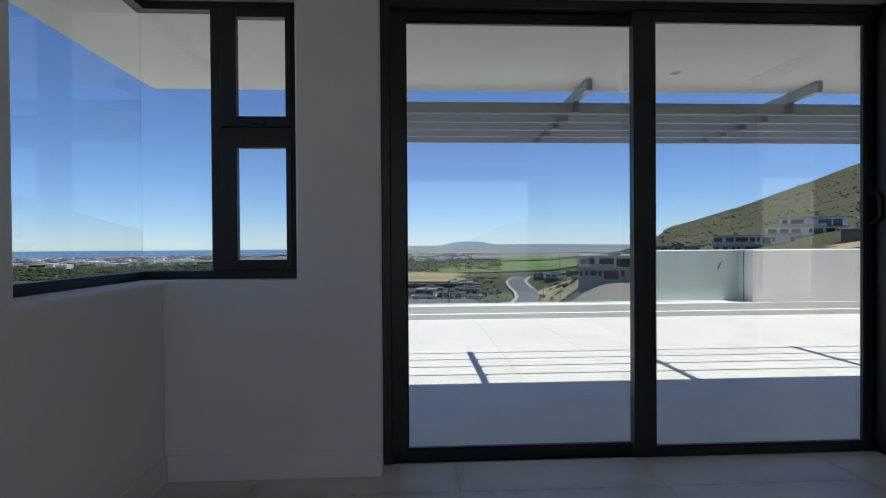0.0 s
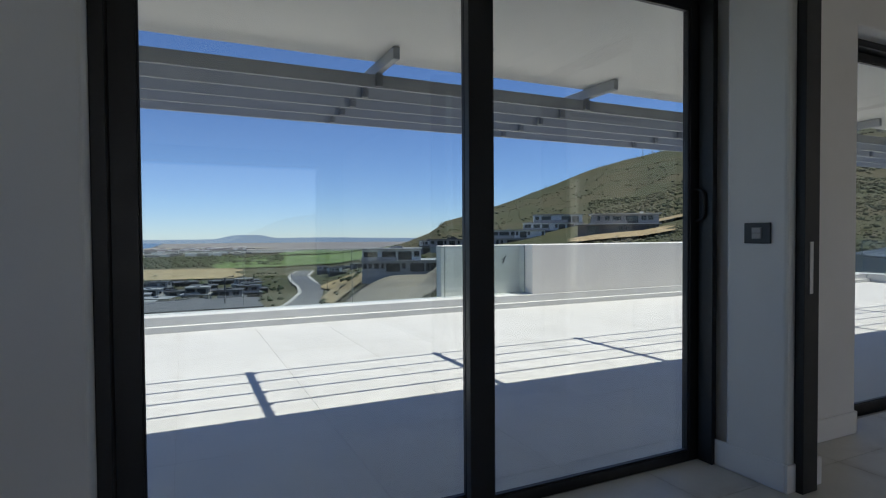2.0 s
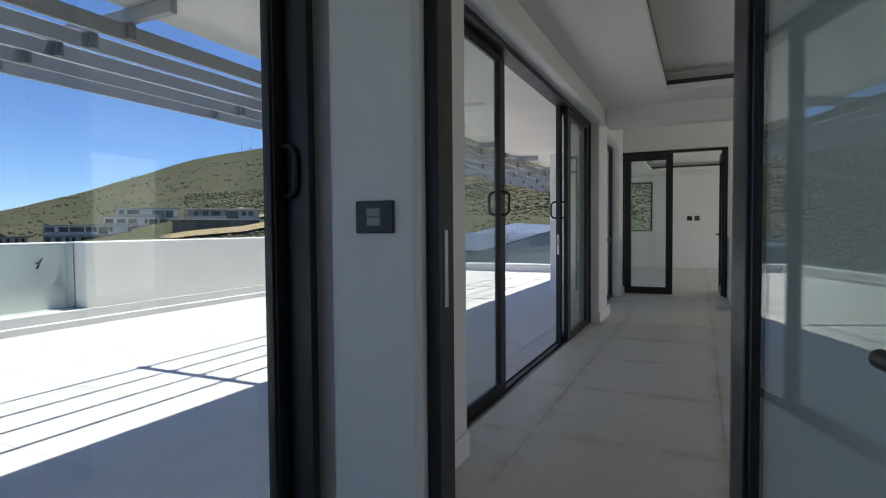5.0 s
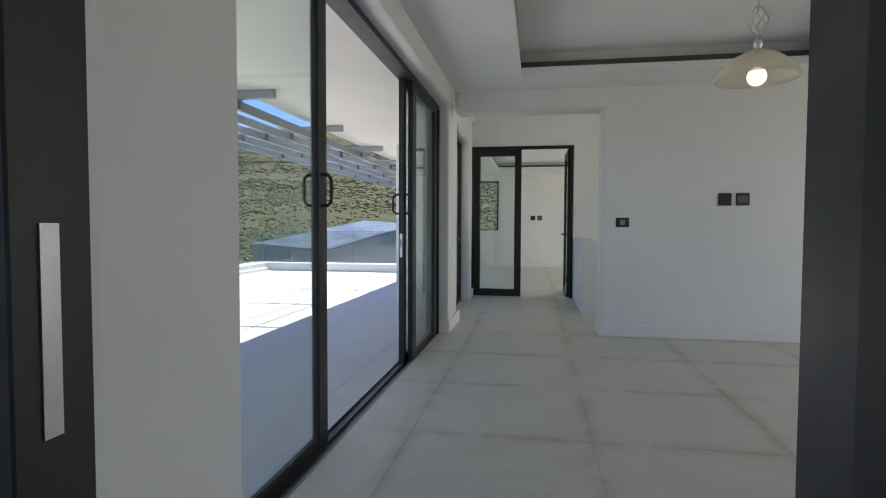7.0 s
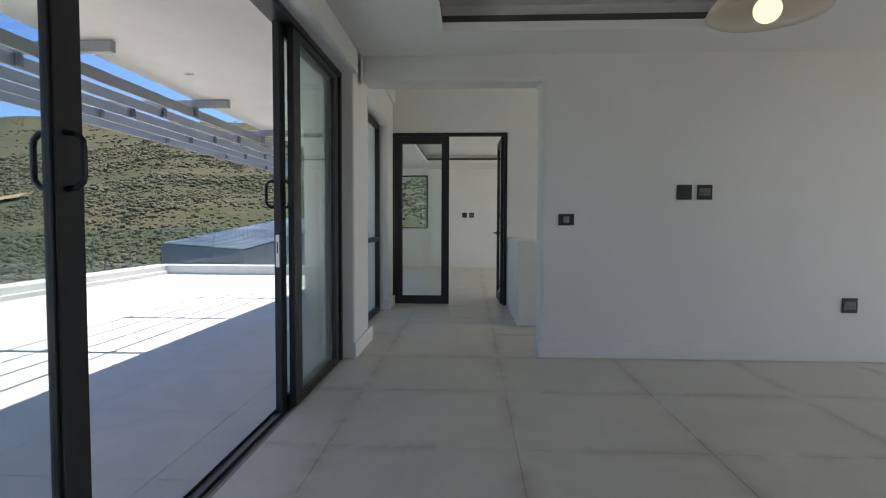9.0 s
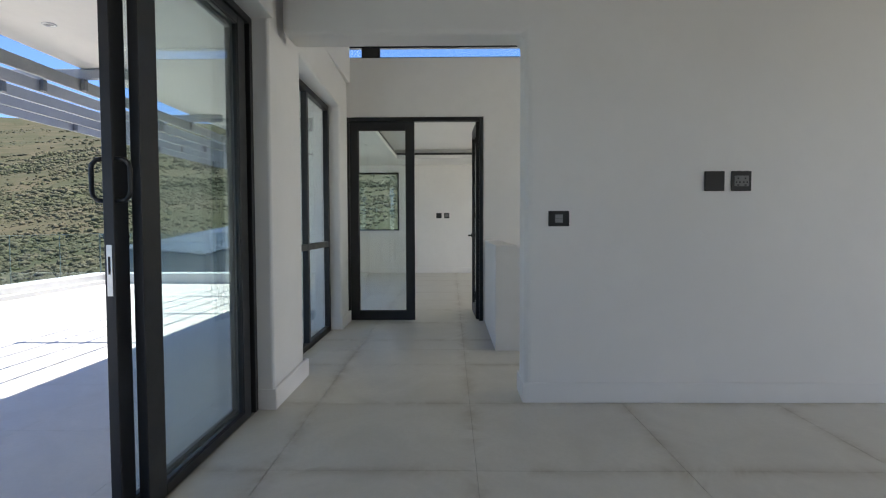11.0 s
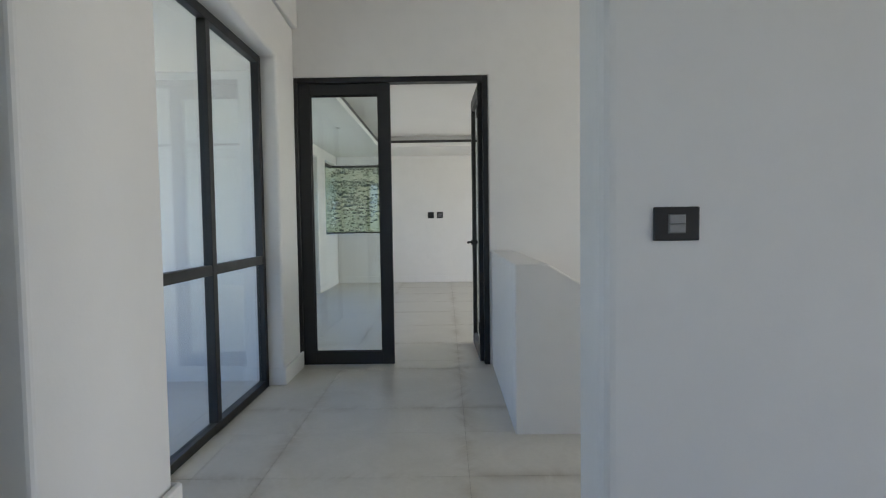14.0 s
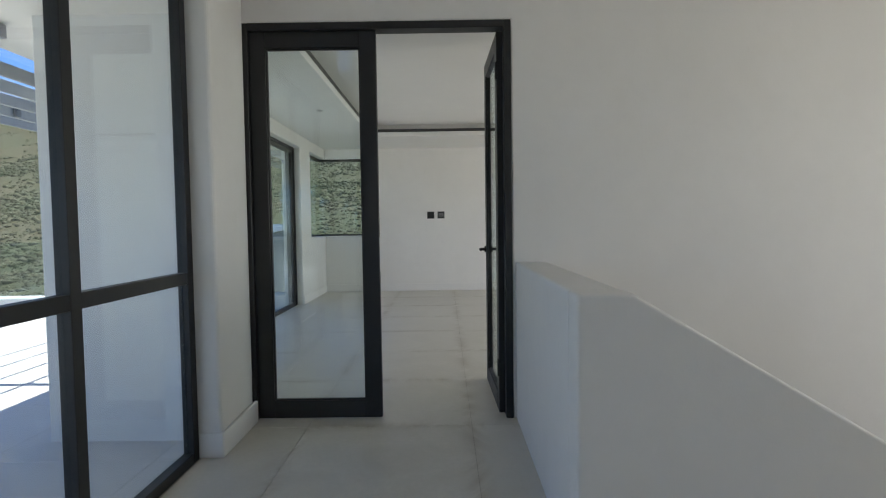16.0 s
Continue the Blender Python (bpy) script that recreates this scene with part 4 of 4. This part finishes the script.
M_HROOF = [plain("roof_dark", (0.07, 0.072, 0.078), 0.7, 0, 0.2, 3), plain("roof_grey", (0.28, 0.285, 0.29), 0.7, 0, 0.2, 3)]
M_HWIN = plain("dark_window_glass", (0.015, 0.02, 0.025), 0.08, 0, 0.1, 2, 0.0)


def house(seed, w, d, storeys, wall, roof_mat, base_mat):
    """A flat-roofed modern house: dark base, set-back upper storeys, thin slabs, balconies and framed windows."""
    q = random.Random(seed)
    th = empty("house", (0, 0, 0))
    walls, base, slabs, wins, frames, rails = [], [], [], [], [], []
    z = -3.0
    x0, x1, y0, y1 = -w / 2, w / 2, -d / 2, d / 2
    for s in range(storeys):
        h = 2.9 + (3.0 if s == 0 else 0)
        (base if s == 0 and storeys > 1 else walls).append((x0, x1, y0, y1, z, z + h))
        zf = z + h - 2.9
        over = q.uniform(0.3, 0.9)
        slabs.append((x0 - over, x1 + over, y0 - over - 0.4, y1 + over, z + h, z + h + 0.22))
        a = x0 + 0.4
        while a < x1 - 1.2:
            ww = min(q.choice((0.8, 1.4, 2.4, 3.6)), x1 - a - 0.4)
            if q.random() < 0.8:
                lo = zf + (0.15 if ww > 1.5 else 1.0)
                wins.append((a, a + ww, y0 - 0.06, y0 + 0.02, lo, zf + 2.3))
                frames.append(ring("y", y0 - 0.10, 0.06, a - 0.06, a + ww + 0.06, lo - 0.06, zf + 2.36, 0.06, 0.06, 0.06, 0.06))
            a += ww + q.uniform(0.4, 1.6)
        for xs in (x0 - 0.06, x1 - 0.02):
            b = y0 + q.uniform(0.6, 2.0)
            wins.append((xs, xs + 0.08, b, b + q.uniform(1.0, 3.0), zf + 0.9, zf + 2.2))
        if s > 0:
            bx0, bx1 = x0 - 0.2, x0 + (x1 - x0) * q.uniform(0.4, 1.0)
            slabs.append((bx0, bx1, y0 - 1.9, y0, zf - 0.2, zf))
            rails.append((bx0, bx1, y0 - 1.88, y0 - 1.84, zf, zf + 0.95))
        z += h + 0.22
        cut = q.uniform(0.08, 0.3) * (x1 - x0)
        if q.random() < 0.5:
            x0 += cut
        else:
            x1 -= cut
        y0 += q.uniform(0.8, 2.2)
    slabs += [(x0 + q.uniform(0.1, 0.8) * (x1 - x0 - 2), x0 + 1.2 + q.uniform(0.1, 0.8) * (x1 - x0 - 2) + 1.0, y0 + 1, y0 + 3, z, z + 0.6)]
    if walls:
        solid("wall", walls, wall, th)
    if base:
        solid("base", base, base_mat, th)
    solid("roof", slabs, roof_mat, th)
    for b in wins:
        solid("window", [b], M_HWIN, th)
    for f in frames:
        solid("window_frame", f, M_HW[2] if wall is not M_HW[2] else M_HW[1], th)
    if rails:
        solid("balcony_rail", rails, M_HW[1], th)
    return th


def set_house(th, b, r, turn, lift=0.0):
    x, y = r * math.sin(radians(b)), r * math.cos(radians(b))
    th.location = (x, y, ground_height(x, y) + lift)
    th.rotation_euler = (0, 0, radians(turn))
    return th


def tag_house(th, label, group="houses in the valley"):
    return tagged(th, label, "house", group)


PROTO = [house(11, 12, 9, 2, M_HW[0], M_HROOF[0], M_HW[2]), house(12, 14, 10, 1, M_HW[2], M_HROOF[0], M_HW[2]), house(13, 10, 9, 2, M_HW[1], M_HROOF[0], M_HW[2]), house(14, 14, 8, 1, M_HW[1], M_HROOF[0], M_HW[2]), house(15, 11, 8, 2, M_HW[3], M_HROOF[1], M_HW[1])]
LABELS = ["white two-storey house with dark base and flat roof", "low charcoal house with a dark flat roof", "grey two-storey house with dark flat roof", "low grey house with dark flat roof", "sand-coloured two-storey house with pale roof slabs"]
q = random.Random(21)
spots = []
for ring_r in (168, 190, 214, 240, 270, 304, 342, 384):
    b = -9.0 + q.uniform(0, 2)
    while b < 8.4 - (ring_r < 200) * 2.2:
        spots.append((b, ring_r + q.uniform(-5, 5), q.uniform(-20, 20)))
        b += math.degrees(14.5 / ring_r) * q.uniform(1.1, 1.6)
for b, r in ((13.2, 440), (15, 470), (14.4, 405), (16.8, 430), (18.6, 400), (20.5, 360), (22.5, 380), (24.0, 330)):
    spots.append((b, r, q.uniform(-20, 20)))
for i, (b, r, turn) in enumerate(spots):
    n = q.randrange(5)
    if i < 5:
        th, n = PROTO[i], i
        set_house(th, b, r, turn)
    else:
        x, y = r * math.sin(radians(b)), r * math.cos(radians(b))
        th = copy_thing(PROTO[n], pose(x, y, ground_height(x, y) - 0.3, 0, 0, turn))
    tag_house(th, LABELS[n])

# The larger villas on the slope.
for seed, b, r, turn, w, d, st, wall, rf, label, lift in (
        (31, 21.2, 155, -22, 22, 14, 2, M_HW[0], M_HROOF[1], "large white villa with broad flat roof slabs", 1.0),
        (32, 33.2, 215, -30, 30, 14, 2, M_HW[0], M_HROOF[1], "long white terraced house on the slope", -3.0),
        (33, 36.8, 225, -32, 26, 14, 3, M_HW[0], M_HROOF[1], "pale stepped house on the slope", -4.0),
        (34, 42.7, 186, -42, 24, 12, 2, M_HW[1], M_HW[0], "dark modern villa with wide glazing on the slope", 0.0),
        (35, 26.0, 250, -25, 18, 10, 1, M_HW[1], M_HROOF[0], "low grey house on the slope", 0.0)):
    tag_house(set_house(house(seed, w, d, st, wall, rf, M_HW[2] if seed == 34 else M_HW[1]), b, r, turn, lift), label, "houses on the slope")


# Neighbouring house with a low-pitched tiled roof.
def neighbour():
    th = tagged(empty("neighbour_house", (36, 16, -6)), "neighbouring house with a low-pitched blue-grey tiled roof", "house")
    M_RT = plain("blue_grey_roof_tile", (0.46, 0.50, 0.56), 0.3, 0, 0.3, 6)
    bm = bmesh.new()
    e = Vector((28.0, 12.1, -0.05))
    u = Vector((0.5, 4.1, 0.25))
    v = Vector((14.0, -1.5, 1.32))
    nrm = u.cross(v).normalized()
    if nrm.z < 0:
        nrm = -nrm
    rows, cols = 34, 18
    for i in range(rows):
        for j in range(cols):
            a, b = j / cols, (j + 0.94) / cols
            c, d = i / rows, (i + 1.08) / rows
            p = [e + u * a + v * c + nrm * 0.07, e + u * b + v * c + nrm * 0.07, e + u * b + v * d, e + u * a + v * d]
            top = [bm.verts.new(x) for x in p]
            low = [bm.verts.new(x - nrm * 0.05) for x in p[:2]]
            bm.faces.new(top)
            bm.faces.new([low[0], low[1], top[1], top[0]])
    bmesh.ops.recalc_face_normals(bm, faces=bm.faces)
    tagged(finish("roof_tiles", bm, M_RT, th), kind="stuff")
    bm = bmesh.new()
    p = [e, e + u, e + u + v, e + v]
    top = [bm.verts.new(x - nrm * 0.02) for x in p]
    low = [bm.verts.new((x.x, x.y, -8)) for x in p]
    bm.faces.new(top)
    for i in range(4):
        bm.faces.new([top[i], low[i], low[(i + 1) % 4], top[(i + 1) % 4]])
    bmesh.ops.recalc_face_normals(bm, faces=bm.faces)
    finish("wall", bm, M_HW[1], th)


neighbour()


# Parked white van by the road.
def van(b, r, turn):
    th = tagged(empty("van", (0, 0, 0)), "white parked minibus with dark windows", "van")
    M_CAR = plain("white_car_paint", (0.75, 0.75, 0.75), 0.25)
    bm = bmesh.new()
    prof = [(-2.4, 0.4), (-2.45, 1.2), (-2.2, 1.95), (1.2, 2.0), (1.9, 1.2), (2.4, 1.0), (2.45, 0.4)]
    s0 = [bm.verts.new((x, -0.9, z)) for x, z in prof]
    s1 = [bm.verts.new((x, 0.9, z)) for x, z in prof]
    bm.faces.new(s0[::-1])
    bm.faces.new(s1)
    for i in range(len(prof)):
        j = (i + 1) % len(prof)
        bm.faces.new([s0[i], s0[j], s1[j], s1[i]])
    bmesh.ops.recalc_face_normals(bm, faces=bm.faces)
    finish("body", bm, M_CAR, th, 0.12, 2)
    for a in (-2.1, -1.05, 0.0):
        solid("window", [(a, a + 0.95, -0.915, 0.915, 1.25, 1.75)], M_HWIN, th)
    for x in (-1.5, 1.5):
        for y in (-0.85, 0.85):
            bm = bmesh.new()
            tube(bm, [(x, y - 0.1, 0.35), (x, y + 0.1, 0.35)], 0.35, 16)
            finish("wheel", bm, M_DARK, th)
    set_house(th, b, r, turn, 0.9)


van(7.9, 178, 15)

# Street lamp posts and pylons on the plain.
def pole(b, r, h):
    x, y = r * math.sin(radians(b)), r * math.cos(radians(b))
    bm = bmesh.new()
    z = ground_height(x, y)
    tube(bm, [(x, y, z), (x, y, z + h), (x + 0.9, y, z + h + 0.15)], 0.09, 6)
    tagged(finish("street_lamp", bm, M_HW[2]), "dark steel street lamp post", "street lamp", "street lamps")


for b, r, h in ((3.9, 62, 8), (13.4, 270, 8), (9.9, 330, 8), (15.0, 330, 16)):
    pole(b, r, h)


# Plain grey flank of the building next below, with its coping.
x, y = 58 * math.sin(radians(1.5)), 58 * math.cos(radians(1.5))
th = tagged(empty("flat_building", (x, y, ground_height(x, y) - 1)), "plain grey plastered building with a flat roof and coping", "house")
solid("wall", [(x - 6.2, x + 6.0, y, y + 9, ground_height(x, y) - 1, -5.75)], M_HW[1], th, 0.03)
solid("coping", [(x - 6.3, x + 6.1, y - 0.1, y + 9.1, -5.75, -5.6)], M_HW[2], th, 0.02)

# Radio masts along the ridge.
for b, r, h in ((45.1, 860, 13), (46.0, 860, 9), (62.0, 500, 14), (63.5, 510, 14)):
    x, y = r * math.sin(radians(b)), r * math.cos(radians(b))
    z = ground_height(x, y)
    bm = bmesh.new()
    for dx, dy in ((-1, -1), (1, -1), (0, 1.2)):
        tube(bm, [(x + dx * h * 0.07, y + dy * h * 0.07, z - 1), (x, y, z + h)], 0.12, 5)
    for q in range(1, 6):
        f = 0.07 * h * (1 - q / 6)
        tube(bm, [(x - f, y - f, z + h * q / 6), (x + f, y - f, z + h * q / 6 + 0.3), (x, y + 1.2 * f, z + h * q / 6), (x - f, y - f, z + h * q / 6 + 0.3)], 0.07, 4)
    tagged(finish("radio_mast", bm, M_STEEL), "thin steel lattice mast on the hillside", "mast", "masts on the hill")


# ---- floor and terrace tiles ----
TILE_MESHES = {}


def tile(parent, x0, x1, y0, y1, cx, cy, top, mat, name="tile"):
    """One tile, cut to x0..x1, y0..y1, its pattern centred on cx, cy."""
    g = 0.0008
    key = (round(x0 - cx, 3), round(x1 - cx, 3), round(y0 - cy, 3), round(y1 - cy, 3), mat.name)
    if key not in TILE_MESHES:
        a, b, c, d = x0 - cx + g, x1 - cx - g, y0 - cy + g, y1 - cy - g
        e = 0.0008
        bm = bmesh.new()
        low = [bm.verts.new(p) for p in ((a, c, -0.003), (b, c, -0.003), (b, d, -0.003), (a, d, -0.003))]
        mid = [bm.verts.new(p) for p in ((a, c, -e), (b, c, -e), (b, d, -e), (a, d, -e))]
        hi = [bm.verts.new(p) for p in ((a + e, c + e, 0), (b - e, c + e, 0), (b - e, d - e, 0), (a + e, d - e, 0))]
        bm.faces.new(hi)
        for i in range(4):
            k2 = (i + 1) % 4
            bm.faces.new([low[i], low[k2], mid[k2], mid[i]])
            bm.faces.new([mid[i], mid[k2], hi[k2], hi[i]])
        me = bpy.data.meshes.new(name)
        bm.to_mesh(me)
        bm.free()
        me.materials.append(mat)
        TILE_MESHES[key] = me
    ob = new(name, TILE_MESHES[key])
    ob.parent = parent
    ob.location = Vector((cx, cy, top)) - parent.location
    return ob


def lay(parent, area, ox, oy, top, mat):
    x0, x1, y0, y1 = area
    i0, i1 = math.floor(x0 - ox), math.ceil(x1 - ox)
    j0, j1 = math.floor(y0 - oy), math.ceil(y1 - oy)
    for i in range(i0, i1):
        for j in range(j0, j1):
            a, b = max(x0, ox + i), min(x1, ox + i + 1)
            c, d = max(y0, oy + j), min(y1, oy + j + 1)
            if b - a > 0.01 and d - c > 0.01:
                tile(parent, a, b, c, d, ox + i + 0.5, oy + j + 0.5, top, mat)


lay(floor, (-0.97, 10.05, -3.35, 3.0), 0.48, 0.65, 0.0, M_TILE)
lay(floor, (9.16, 10.05, 3.0, 3.122), 0.48, 0.65, 0.0, M_TILE)
lay(floor, (10.05, BED_W + 0.15, 1.30, 3.11), 0.48, 0.65, 0.0, M_TILE)
lay(floor, (BED_W + 0.15, BED_E, -1.35, BED_N + 0.1), 0.48, 0.65, 0.0, M_TILE)
lay(terrace, (-3.5, -1.3, -0.5, 3.13), 0.3, 3.5, TERRACE, M_TERR)
lay(terrace, (-3.5, 17.15, 3.13, 9.46), 0.3, 3.5, TERRACE, M_TERR)
